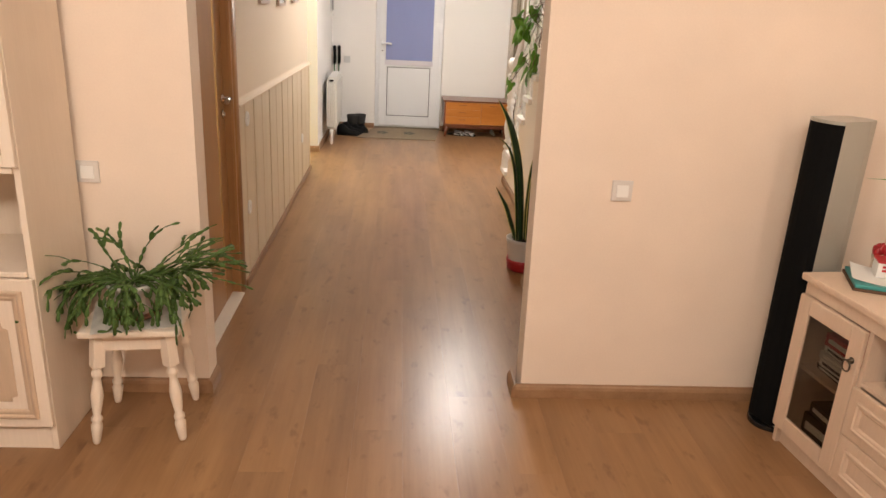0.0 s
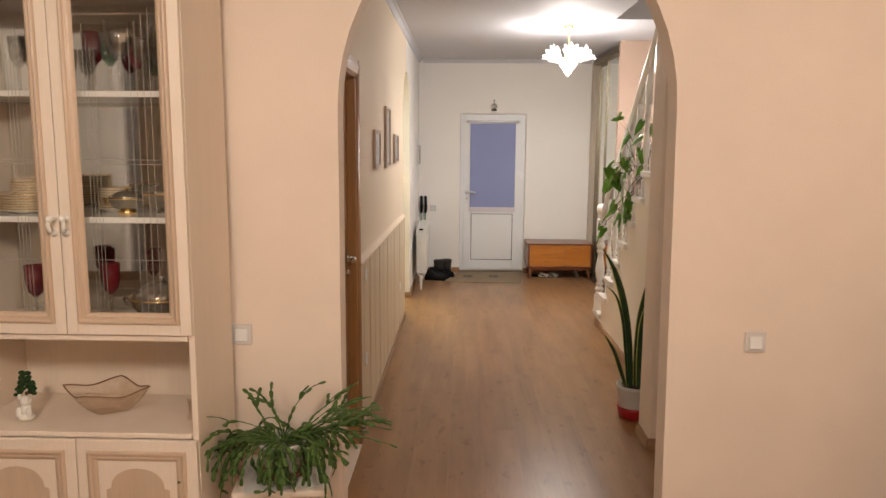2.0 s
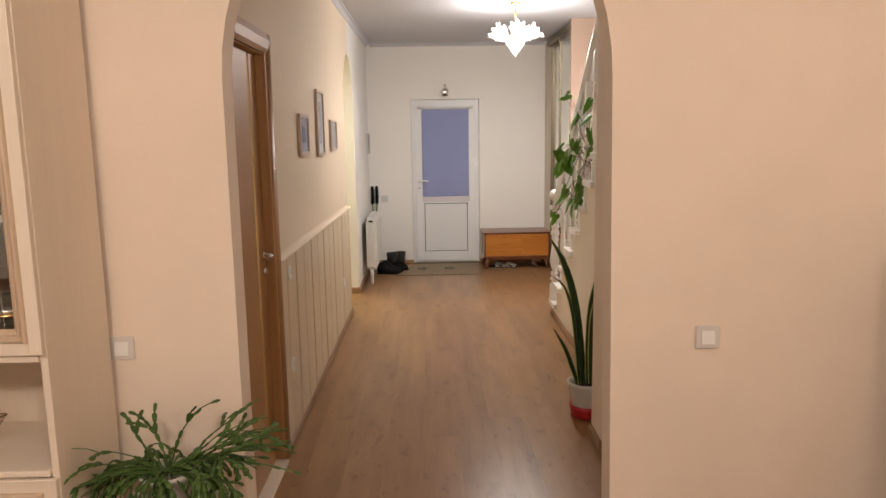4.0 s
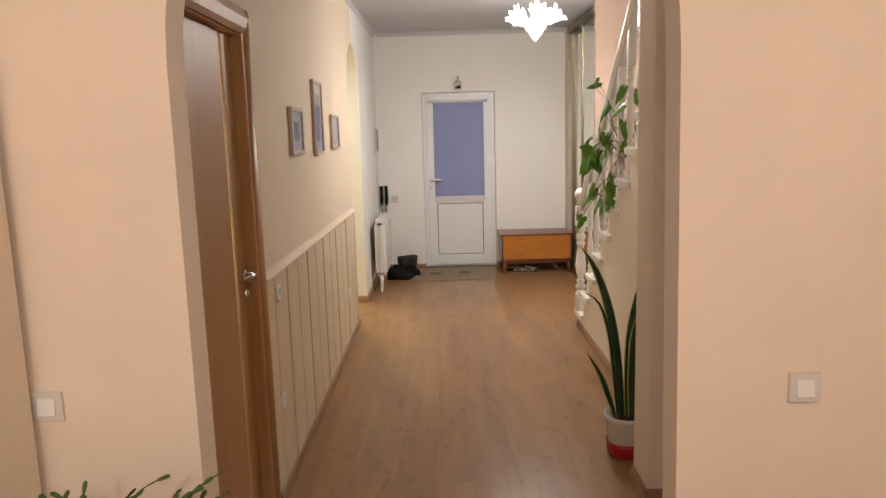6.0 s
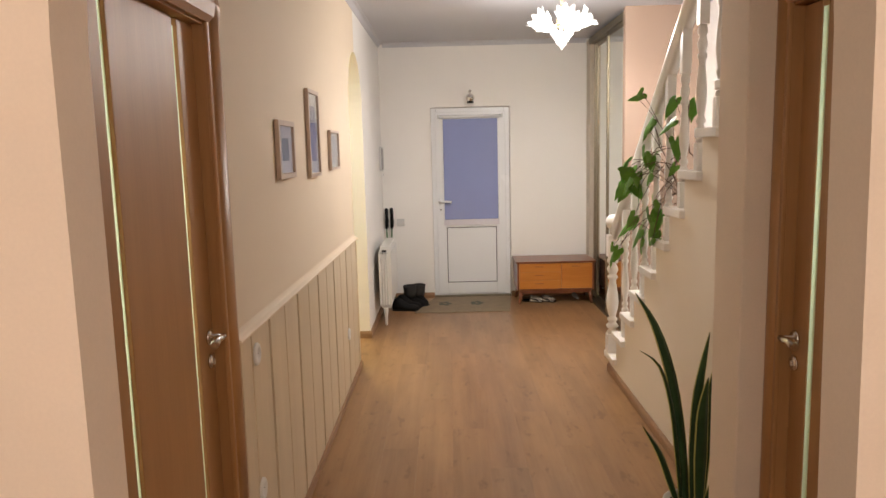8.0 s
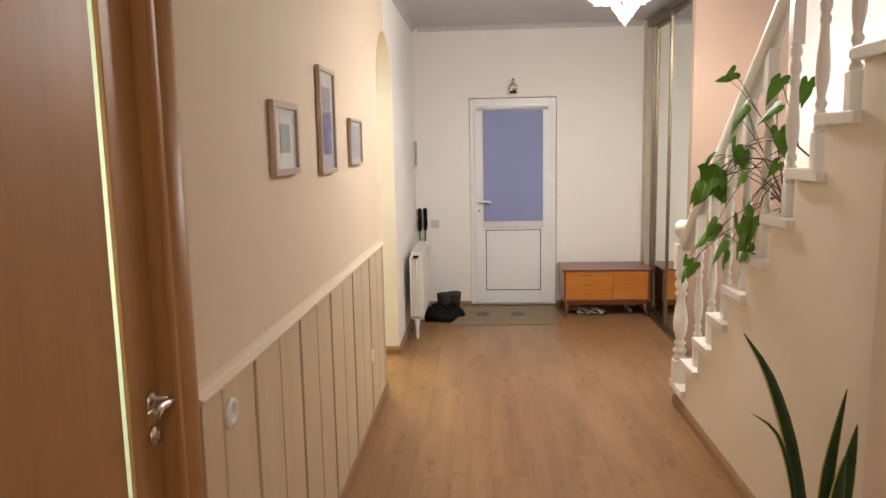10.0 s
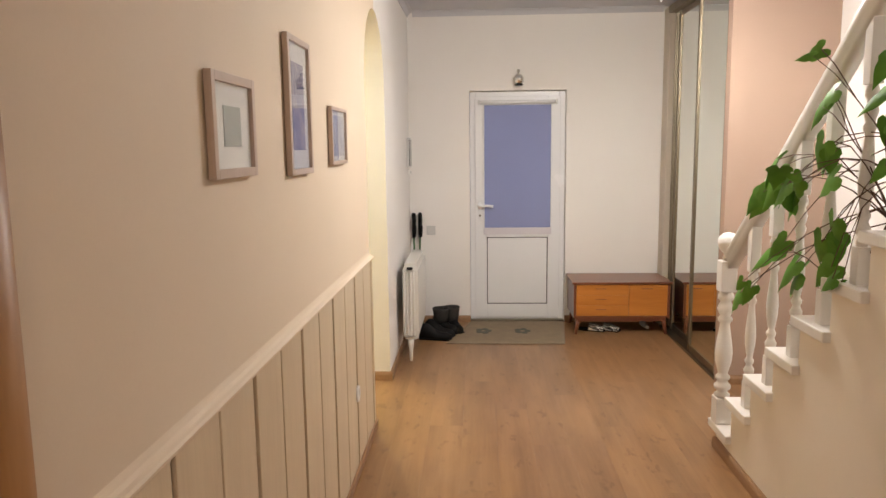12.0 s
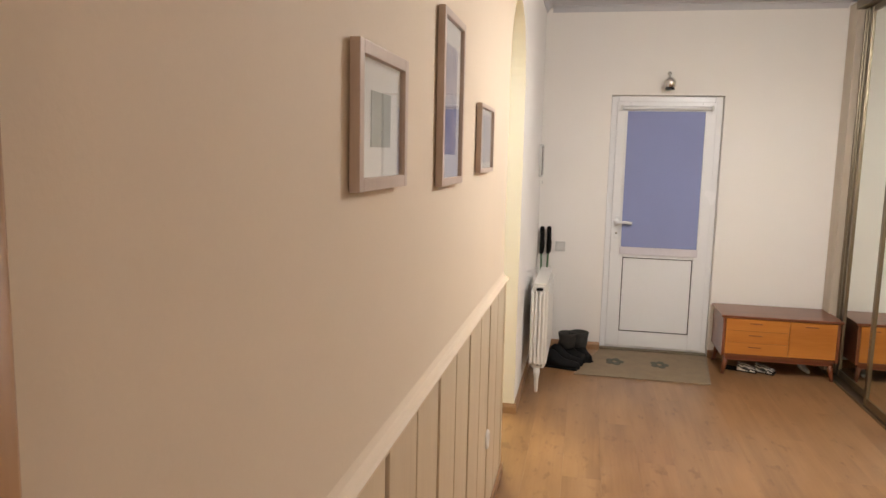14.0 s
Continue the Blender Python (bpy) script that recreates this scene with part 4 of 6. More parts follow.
def footwear():
    for k, (x, y, rz, L, H) in enumerate(((-0.565, 9.10, 78, 0.28, 0.14), (-0.535, 9.225, 64, 0.28, 0.145))):
        s = thing("shoe", (x, y, 0), "black leather shoe lying on the floor by the radiator", "shoe", group="black shoes", rz=rz)
        part("upper", shoe_mesh(L, 0.125, H, 0.95), SHOEBLACK, s)
        part("sole", boxed(-0.045, 0.045, -L / 2 + 0.01, L / 2 - 0.005, 0.0, 0.014, bev=0.006), SHOEBLACK, s)
    # felt boots with a folded cuff
    for k, (x, y, rz) in enumerate(((-0.49, 9.335, 52), (-0.415, 9.375, 28))):
        s = thing("ankle_boot", (x, y, 0), "dark grey ankle boot with an open felt cuff", "boot", group="dark ankle boots", rz=rz)
        b = part("upper", shoe_mesh(0.27, 0.125, 0.17, 1.0), SHOEBLACK, s)
        part("sole", boxed(-0.045, 0.045, -0.118, 0.122, 0.0, 0.016, bev=0.006), SHOEBLACK, s)
        bm = bmesh.new()
        lathe(bm, [(0.058, 0.09), (0.066, 0.14), (0.070, 0.185), (0.076, 0.208), (0.068, 0.214), (0.058, 0.204), (0.054, 0.15), (0.0, 0.12)], 18, (0, 0.055, 0))
        part("cuff", bm, SHOEGREY, s, "grey felt cuff")
    # light house slippers under the sideboard
    for k, (x, y, rz) in enumerate(((0.79, 9.40, 70), (0.92, 9.40, 62))):
        s = thing("sandal", (x, y, 0), "black and white patterned sandal under the sideboard", "sandal", group="sandals", rz=rz)
        part("sole", boxed(-0.038, 0.038, -0.115, 0.115, 0.0, 0.02, bev=0.009), SHOEBLACK, s)
        bm = bmesh.new()
        rings = []
        for q in range(6):
            yy = -0.105 + 0.026 * q
            h = 0.030 + 0.028 * math.sin(min(1.0, q / 4) * math.pi / 2)
            rings.append([bm.verts.new((0.04 * math.cos(math.pi * i / 8), yy, 0.012 + h * math.sin(math.pi * i / 8))) for i in range(9)])
        for p, q in zip(rings, rings[1:]):
            for i in range(8):
                bm.faces.new((p[i], p[i + 1], q[i + 1], q[i])).smooth = True
        bm.faces.new(rings[0])
        bmesh.ops.recalc_face_normals(bm, faces=bm.faces)
        bmesh.ops.solidify(bm, geom=bm.faces[:], thickness=0.004)
        part("vamp", bm, ZEBRA, s, "black and white printed vamp")
    s = thing("shoe", (1.27, 9.52, 0), "small pale shoe standing under the sideboard", "shoe", rz=10)
    part("upper", shoe_mesh(0.16, 0.06, 0.07, 0.9), GREYPLASTIC, s)


def spot():
    s = thing("wall_spotlight", (0.16, YF, 2.20), "chrome ball spotlight on the wall above the entrance door", "wall lamp")
    turn = look((0, 0, 0), (0, 1, 0))
    part("back_plate", turned([(0.016, 0.0005), (0.016, 0.008), (0.012, 0.016), (0.0, 0.016)], 20, (0, 0, 0.068), turn), CHROME, s)
    bm = bmesh.new()
    tube(bm, [(0, -0.012, 0.068), (0, -0.05, 0.062), (0, -0.06, 0.02)], 0.007, 0.007, 8)
    part("arm", bm, CHROME, s)
    bm = bmesh.new()
    ellipsoid(bm, (0, -0.065, -0.012), (0.047, 0.047, 0.05), 20)
    ball = part("ball_shade", bm, CHROME, s, "polished ball shade")
    part("opening_ring", turned([(0.034, -0.066), (0.038, -0.060), (0.036, -0.050), (0.0, -0.049)], 20, (0, -0.065, 0)), GLOSSBLACK, ball)


def wall_box():
    s = thing("key_panel", (XL, 9.58, 1.565), "flat dark panel with a grey edge on the wall", "wall panel")
    part("housing", boxed(0.0005, 0.022, -0.11, 0.11, -0.13, 0.13, bev=0.004), GREYPLASTIC, s)
    part("face", boxed(0.022, 0.026, -0.095, 0.095, -0.115, 0.115, bev=0.002), GLOSSBLACK, s, "dark glossy face")
    k = thing("thermostat", (XL, 9.60, 1.39), "tiny white thermostat on the wall", "thermostat")
    part("housing", boxed(0.0005, 0.02, -0.03, 0.03, -0.02, 0.02, bev=0.004), PLASTIC, k)
    part("dial", turned([(0.013, 0.02), (0.012, 0.027), (0.0, 0.027)], 14, (0, 0, 0), look((0, 0, 0), (-1, 0, 0))), GREYPLASTIC, k)


def blade(bm, base, pts, w, twist=0.0, rim=None):
    """A stiff strap leaf along points; rim: a second bmesh that takes its yellow margins."""
    pts = [Vector(p) for p in pts]
    n = 12
    rows = []
    for i in range(n + 1):
        f = i / n * (len(pts) - 1)
        k = min(int(f), len(pts) - 2)
        p0, p1 = pts[max(k - 1, 0)], pts[k]
        p2, p3 = pts[k + 1], pts[min(k + 2, len(pts) - 1)]
        t = f - k
        p = 0.5 * ((2 * p1) + (p2 - p0) * t + (2 * p0 - 5 * p1 + 4 * p2 - p3) * t * t + (3 * p1 - p0 - 3 * p2 + p3) * t ** 3)
        g = i / n
        width = w * (0.55 + 0.45 * min(1, g * 3)) * (1 if g < 0.6 else max(0.03, 1 - ((g - 0.6) / 0.4) ** 1.6))
        a = twist + 0.5 * g
        side = Vector((math.cos(a), math.sin(a), 0))
        fold = Vector((-math.sin(a), math.cos(a), 0)) * width * 0.25
        rows.append((p, side, width, fold))

    def strip(target, lo, hi, lift):
        grid = []
        for p, side, width, fold in rows:
            ring = []
            for q, back in ((lo, 0), (0.5 * (lo + hi), 0), (hi, 0), (hi, 1), (0.5 * (lo + hi), 1), (lo, 1)):
                ring.append(target.verts.new(p + side * width * q + fold * (q * q * 2) + fold.normalized() * (lift + (0.0022 if back else 0))))
            grid.append(ring)
        for a, b in zip(grid, grid[1:]):
            for j in range(6):
                target.faces.new((a[j], a[(j + 1) % 6], b[(j + 1) % 6], b[j])).smooth = True
        target.faces.new(grid[0])
        target.faces.new(grid[-1][::-1])

    strip(bm, -0.42, 0.42, 0)
    if rim is not None:
        strip(rim, -0.5, -0.425, 0)
        strip(rim, 0.425, 0.5, 0)


def snake_plant():
    p = thing("snake_plant", (0.855, 4.53, 0), "snake plant with tall yellow-edged leaves in a white and red pot", "potted plant")
    part("saucer", turned([(0.080, 0.0), (0.094, 0.012), (0.100, 0.060), (0.102, 0.078), (0.096, 0.078), (0.090, 0.03), (0.0, 0.022)], 28), POTRED, p, "deep red plastic saucer pot")
    part("pot", turned([(0.078, 0.024), (0.090, 0.08), (0.103, 0.185), (0.110, 0.192), (0.112, 0.214), (0.105, 0.216), (0.100, 0.19), (0.0, 0.188)], 28), POTWHITE, p, "grey-white plastic pot")
    bm = bmesh.new()
    bmesh.ops.create_grid(bm, x_segments=10, y_segments=10, size=0.068, matrix=Matrix.Translation((0, 0, 0.198)))
    for v in bm.verts:
        v.co.z += noise.noise(v.co * 60) * 0.008
    part("soil", bm, SOIL, p)
    z = 0.195
    leaves = (
        ([(-0.02, 0.0, z), (-0.035, 0.02, 0.45), (-0.07, 0.05, 0.72), (-0.135, 0.07, 0.93), (-0.215, 0.08, 1.06)], 0.060, 0.3),
        ([(-0.045, -0.02, z), (-0.06, -0.01, 0.40), (-0.085, 0.0, 0.62), (-0.135, 0.0, 0.78), (-0.215, 0.0, 0.845)], 0.034, 0.6),
        ([(-0.05, 0.02, z), (-0.085, 0.01, 0.30), (-0.13, 0.0, 0.42), (-0.20, 0.0, 0.535)], 0.036, 0.3),
        ([(0.01, 0.01, z), (0.015, 0.02, 0.42), (0.03, 0.03, 0.66), (0.075, 0.05, 0.90)], 0.046, -0.2),
        ([(0.025, -0.02, z), (0.03, -0.02, 0.40), (0.035, -0.02, 0.60), (0.045, -0.03, 0.74)], 0.062, 0.1),
        ([(0.045, 0.02, z), (0.06, 0.03, 0.42), (0.08, 0.03, 0.62), (0.10, 0.03, 0.80)], 0.052, -0.4),
        ([(0.05, -0.01, z), (0.075, 0.0, 0.26), (0.115, 0.01, 0.36)], 0.030, 0.2),
    )
    for pts, w, tw in leaves:
        a, b = bmesh.new(), bmesh.new()
        blade(a, None, pts, w, tw, b)
        leaf = part("leaf", a, SNAKE, p)
        part("leaf_margin", b, SNAKEEDGE, leaf, "yellow leaf margin")


def heart_leaf(bm, at, size, way, face, curl=0.25):
    """A lobed heart-shaped leaf: way to its tip, face: its upper side."""
    way = Vector(way).normalized()
    face = (Vector(face) - way * Vector(face).dot(way)).normalized()
    side = way.cross(face)
    half = ((-0.20, 0.08), (-0.28, 0.20), (-0.16, 0.33), (0.04, 0.36), (0.20, 0.27), (0.40, 0.26), (0.60, 0.20), (0.82, 0.10), (1.08, 0.0))

    def pt(u, v, k):
        bend = -curl * (u * u * 0.5 + abs(v) * 0.55 + 0.18 * math.sin(v * 9 + u * 7) * abs(v))
        return Vector(at) + (way * u + side * v + face * (bend + k * 0.012)) * size
    mids = [0.0, 0.0, 0.0, 0.10, 0.26, 0.42, 0.60, 0.80, 1.0]
    top_m = [bm.verts.new(pt(u, 0, 0.5)) for u in mids]
    for s in (1, -1):
        edge = [bm.verts.new(pt(u, v * s, 0)) for u, v in half]
        inner = [bm.verts.new(pt(0.5 * (u + m), v * s * 0.5, 0.8)) for (u, v), m in zip(half, mids)]
        for i in range(len(half) - 1):
            for p, q in ((top_m, inner), (inner, edge)):
                quad = [p[i], p[i + 1], q[i + 1], q[i]]
                f = bm.faces.new(quad if s < 0 else quad[::-1])
                f.smooth = True


def philodendron():
    p = thing("philodendron", (1.28, 5.42, 1.348), "trailing philodendron with lobed leaves climbing through the stair railing", "potted plant")
    part("pot", turned([(0.075, 0.0), (0.085, 0.01), (0.105, 0.15), (0.112, 0.155), (0.112, 0.175), (0.104, 0.175), (0.10, 0.15), (0.0, 0.145)], 24), POTBROWN, p, "brown clay pot on the stair")
    rnd = random.Random(4)
    o = Vector(p.location)
    spots = ((5.77, 1.92, .09), (5.80, 1.78, .12), (5.84, 1.73, .09), (5.54, 1.87, .15), (5.46, 1.85, .13), (5.52, 1.76, .14), (5.52, 1.66, .14), (5.54, 1.53, .10),
             (6.28, 1.40, .16), (6.16, 1.47, .17), (6.06, 1.54, .16), (6.03, 1.46, .17), (6.10, 1.40, .14), (5.82, 1.57, .16), (5.74, 1.60, .14), (5.95, 1.45, .13), (5.86, 1.46, .10), (5.69, 1.49, .14),
             (6.17, 1.18, .16), (6.08, 1.22, .12), (5.82, 1.25, .16), (5.74, 1.33, .15), (6.03, 1.10, .19), (5.76, 1.17, .14), (5.70, 1.14, .10), (6.39, 0.95, .15), (6.30, 0.99, .10))
    hub = ((5.52, 1.50), (5.57, 1.35), (5.60, 1.40), (5.50, 1.62))
    for k, (y, z, s) in enumerate(spots):
        x = 1.00 + rnd.uniform(-0.06, 0.05) + (0.10 if y < 5.6 else 0.0)
        at = Vector((x, y, z)) - o
        hy, hz = (5.80, 1.03) if z < 1.27 and y > 5.7 and k % 3 == 0 else hub[k % 4]
        root = Vector((1.13, hy, hz)) - o
        mid = (root + at) / 2 + Vector((-0.02, 0, 0.05 + rnd.uniform(-0.02, 0.05)))
        bm = bmesh.new()
        tube(bm, [root, root.lerp(mid, 0.6) + Vector((0, 0, 0.015)), mid, at.lerp(mid, 0.4) + Vector((0, 0, 0.012)), at], 0.0024, 0.0017, 6)
        stalk = part("stalk", bm, STEM, p)
        bm = bmesh.new()
        way = (rnd.uniform(-0.4, 0.2), (0.55 if y > 5.6 else 0.1) + rnd.uniform(-0.25, 0.35), -0.55 + rnd.uniform(-0.35, 0.25))
        if k < 1:
            way = (-0.3, 0.9, -0.35)
        face = (-0.5 + rnd.uniform(-0.3, 0.3), -0.75 + rnd.uniform(-0.3, 0.3), 0.65 + rnd.uniform(-0.2, 0.3))
        if k < 1:
            face = (-0.2, -0.95, 0.15)
        heart_leaf(bm, at, s * (1.0 if y > 5.6 else 0.74), way, face, 0.25 + rnd.uniform(0, 0.25))
        part("leaf", bm, LEAF, stalk, "glossy lobed green leaf" if k == 0 else "")
        for extra in range(1 - k % 2):
            shift = Vector((rnd.uniform(-0.05, 0.04), rnd.uniform(-0.07, 0.05), rnd.uniform(-0.05, 0.05)))
            bm = bmesh.new()
            tube(bm, [mid, mid.lerp(at + shift, 0.5) + Vector((0, 0, 0.012)), at + shift], 0.0019, 0.0015, 5)
            twig = part("stalk", bm, STEM, p)
            bm = bmesh.new()
            heart_leaf(bm, at + shift, s * rnd.uniform(0.6, 0.9) * (1.0 if y > 5.6 else 0.8), Vector(way) + Vector((rnd.uniform(-0.5, 0.5), rnd.uniform(-0.5, 0.5), rnd.uniform(-0.3, 0.3))), Vector(face) + Vector((rnd.uniform(-0.4, 0.4), 0, rnd.uniform(-0.3, 0.3))), 0.3)
            part("leaf", bm, LEAF, twig)
    for pts in (((1.15, 5.42, 1.50), (1.13, 5.52, 1.40), (1.12, 5.57, 1.35), (1.10, 5.68, 1.18), (1.09, 5.80, 1.03)),
                ((1.20, 5.42, 1.52), (1.14, 5.50, 1.60), (1.12, 5.50, 1.75), (1.12, 5.46, 1.86)),
                ((1.18, 5.44, 1.50), (1.14, 5.50, 1.47), (1.12, 5.58, 1.36), (1.12, 5.62, 1.39))):
        bm = bmesh.new()
        tube(bm, [Vector(q) - o for q in pts], 0.0045, 0.003, 7)
        part("vine", bm, STEM, p, "brown woody vine")


radiator()
poles()
footwear()
spot()
wall_box()
snake_plant()
philodendron()


# ---- living room ----
def goblet(at, h, r, cup, label, holder=None):
    g = thing("goblet", at, label, "glass", group="glasses in the china cabinet")
    bm = bmesh.new()
    lathe(bm, [(0.0, 0.0), (r * 0.85, 0.001), (r * 0.8, 0.004), (r * 0.2, 0.010), (0.004, 0.02), (0.006, h * 0.25), (0.004, h * 0.42), (r * 0.3, h * 0.47)], 16)
    part("stem", bm, CRYSTAL, g)
    bm = bmesh.new()
    lathe(bm, [(r * 0.3, h * 0.471), (r * 0.75, h * 0.56), (r * 0.95, h * 0.72), (r * 1.02, h), (r * 0.97, h), (r * 0.9, h * 0.72), (r * 0.68, h * 0.57), (0.0, h * 0.5)], 16)
    part("cup", bm, cup, g, "coloured cup" if cup is not CRYSTAL else "")


def plates(at, n, r):
    for k in range(n):
        g = thing("plate", (at[0], at[1], at[2] + 0.009 * k), "white porcelain plate in a stack on the shelf", "plate", group="stacked plates")
        part("dish", turned([(r * 0.6, 0.0), (r * 0.65, 0.004), (r, 0.016), (r, 0.018), (r * 0.62, 0.0075), (0.0, 0.0065)], 26), PORCELAIN, g)
        part("gilt_rim", turned([(r * 0.985, 0.0155), (r * 1.006, 0.0165), (r * 1.006, 0.0185), (r * 0.985, 0.0182)], 26), GOLD, g)


def tureen(at, r, h, metal, label):
    g = thing("tureen", at, label, "tureen", group="serving dishes in the china cabinet")
    part("foot", turned([(r * 0.5, 0.0), (r * 0.52, 0.006), (r * 0.36, 0.016), (r * 0.36, 0.02)], 22), metal, g)
    body = SILVERED
    part("bowl", turned([(r * 0.36, 0.0201), (r * 0.7, h * 0.22), (r * 0.97, h * 0.45), (r, h * 0.56), (r * 1.05, h * 0.58), (r * 1.04, h * 0.6), (r * 0.95, h * 0.6), (0.0, h * 0.58)], 26), body, g)
    lid = part("lid", turned([(r * 0.96, h * 0.601), (r * 0.9, h * 0.68), (r * 0.55, h * 0.82), (r * 0.12, h * 0.88), (0.0, h * 0.885)], 26), body, g)
    part("knob", turned([(r * 0.05, h * 0.885), (r * 0.11, h * 0.93), (r * 0.10, h * 0.98), (0.0, h)], 14), metal, lid)
    part("gilt_band", turned([(r * 1.035, h * 0.57), (r * 1.06, h * 0.575), (r * 1.06, h * 0.6), (r * 1.03, h * 0.605)], 26), GOLD, g)
    for s in (-1, 1):
        bm = bmesh.new()
        tube(bm, [(s * r * 0.95, 0, h * 0.40), (s * r * 1.25, 0, h * 0.42), (s * r * 1.3, 0, h * 0.52), (s * r * 1.0, 0, h * 0.56)], 0.006, 0.005, 8)
        part("handle", bm, metal, g)


def moulding(parent, a, b, z0, z1, y, width, proud, material, label):
    """A mitred picture-frame moulding round a rectangle that faces -y."""
    prof = [(0.0, 0.0), (0.0, 0.62), (0.10, 0.92), (0.24, 1.0), (0.36, 0.86), (0.46, 0.55), (0.54, 0.50), (0.62, 0.58), (0.78, 0.46), (0.94, 0.16), (1.0, 0.0)]
    bm = bmesh.new()
    rings = []
    for u, v in prof:
        d = u * width
        rings.append([bm.verts.new((x, y - v * proud, z)) for x, z in ((a + d, z0 + d), (b - d, z0 + d), (b - d, z1 - d), (a + d, z1 - d))])
    for p, q in zip(rings, rings[1:]):
        for i in range(4):
            bm.faces.new((p[i], p[(i + 1) % 4], q[(i + 1) % 4], q[i]))
    for i in range(4):
        bm.faces.new((rings[0][i], rings[-1][i], rings[-1][(i + 1) % 4], rings[0][(i + 1) % 4]))
    bmesh.ops.recalc_face_normals(bm, faces=bm.faces)
    part("bead", bm, material, parent, label)


CX, CY = -1.580, 2.52


def cabinet():
    c = thing("china_cabinet", (CX, CY, 0), "cream china cabinet with glazed upper doors and panelled lower doors", "cabinet")
    W, D = 0.430, 0.398
    for s in (-1, 1):
        part("side_panel", boxed(s * W - (0.022 if s > 0 else 0), s * W + (0 if s > 0 else 0.022), 0.004, D, 0.0, 2.32, bev=0.003), CREAMFURN, c)
    part("plinth", boxed(-W + 0.023, W - 0.023, 0.012, 0.03, 0.0, 0.098), CREAMFURN, c)
    part("base_board", boxed(-W + 0.023, W - 0.023, 0.0305, D - 0.012, 0.085, 0.1), CREAMFURN, c)
    part("counter", boxed(-W + 0.0225, W - 0.0225, -0.008, D - 0.012, 0.668, 0.688, bev=0.005), CREAMFURN, c)
    part("niche_back", boxed(-W + 0.0225, W - 0.0225, D - 0.011, D, 0.1, 1.019), CREAMFURN, c)
    part("upper_floor", boxed(-W + 0.0225, W - 0.0225, -0.006, D - 0.012, 1.018, 1.038, bev=0.003), CREAMFURN, c)
    part("mirror_back", boxed(-W + 0.0225, W - 0.0225, D - 0.011, D, 1.039, 2.28), SMOKEMIRROR, c, "mirrored back panel")
    part("roof", boxed(-W + 0.0225, W - 0.0225, 0.0, D - 0.012, 2.27, 2.30), CREAMFURN, c)
    bm = bmesh.new()
    prism(bm, [(0.0, 2.24), (-0.015, 2.26), (-0.02, 2.29), (-0.045, 2.33), (-0.045, 2.345), (0.02, 2.345), (0.02, 2.24)], lambda u, v, d: (-W - 0.01 + d, u - 0.022, v), 2 * W + 0.02)
    part("cornice", bm, CREAMFURN, c, "moulded cornice")
    for z in (1.44, 1.862):
        part("shelf", boxed(-W + 0.023, W - 0.023, 0.035, D - 0.014, z - 0.02, z, bev=0.002), PORCELAIN, c, "white shelf")
    # upper glazed doors
    for s in (-1, 1):
        a, b = (0.0015, W - 0.002) if s > 0 else (-W + 0.002, -0.0015)
        z0, z1 = 1.042, 2.235
        d = thing_part("glazed_door", c)
        st, bd = 0.037, 0.040
        for x0, x1, y0, y1, n in ((a, a + st, z0, z1, "stile"), (b - st, b, z0, z1, "stile"), (a + st, b - st, z1 - st, z1, "rail"), (a + st, b - st, z0, z0 + st, "rail")):
            part(n, boxed(x0, x1, -0.018, 0.002, y0, y1, bev=0.002), CREAMFURN, d)
        a, b, z0, z1 = a + st, b - st, z0 + st, z1 - st
        moulding(d, a, b, z0, z1, -0.006, bd, 0.022, BEAD, "rosy brown bead moulding")
        part("pane", boxed(a + bd - 0.004, b - bd + 0.004, -0.011, -0.008, z0 + bd - 0.004, z1 - bd + 0.004), PANE, d)
        for k in range(4):
            x = b - bd - 0.025 - 0.022 * k if s > 0 else a + bd + 0.025 + 0.022 * k
            part("etched_line", boxed(x, x + 0.0011, -0.0125, -0.0112, z0 + bd, z1 - bd - 0.04 - 0.02 * k), ETCH, d)
            x = a + bd + 0.03 + 0.012 * k if s > 0 else b - bd - 0.03 - 0.012 * k
            part("etched_line", boxed(x, x + 0.0010, -0.0125, -0.0112, z0 + bd, z1 - bd - 0.09 - 0.03 * k), ETCH, d)
        for z in (1.62, 1.635, 1.30):
            part("etched_line", boxed(a + bd, b - bd, -0.0125, -0.0112, z, z + 0.0014), ETCH, d)
        kx = s * 0.021
        bm = bmesh.new()
        lathe(bm, [(0.012, 0), (0.012, 0.003), (0.005, 0.006), (0.005, 0.014), (0.011, 0.019), (0.013, 0.026), (0.008, 0.033), (0.0, 0.034)], 14, (kx, -0.018, 1.44), turn=look((0, 0, 0), (0, 1, 0)))
        tube(bm, [(kx, -0.040, 1.445), (kx + s * 0.006, -0.044, 1.42), (kx, -0.040, 1.395)], 0.006, 0.008, 8)
        lathe(bm, [(0.012, 0), (0.012, 0.003), (0.006, 0.006), (0.006, 0.018), (0.0, 0.02)], 14, (kx, -0.018, 1.39), turn=look((0, 0, 0), (0, 1, 0)))
        part("knob", bm, PORCELAIN, d, "cream porcelain drop handle")
    # lower panelled doors
    for s in (-1, 1):
        a, b = (0.0015, W - 0.002) if s > 0 else (-W + 0.002, -0.0015)
        z0, z1 = 0.104, 0.664
        d = part("lower_door", boxed(a, b, -0.018, 0.002, z0, z1, bev=0.003), CREAMFURN, c, "cream panelled door")
        m, bd = 0.038, 0.037
        moulding(d, a + m, b - m, z0 + m, z1 - m, -0.0181, bd, 0.011, BEAD, "rosy brown bead moulding")
        xc, hw = (a + b) / 2, (b - a) / 2 - m - bd - 0.026
        zb, zs = z0 + m + bd + 0.03, z1 - m - bd - 0.115
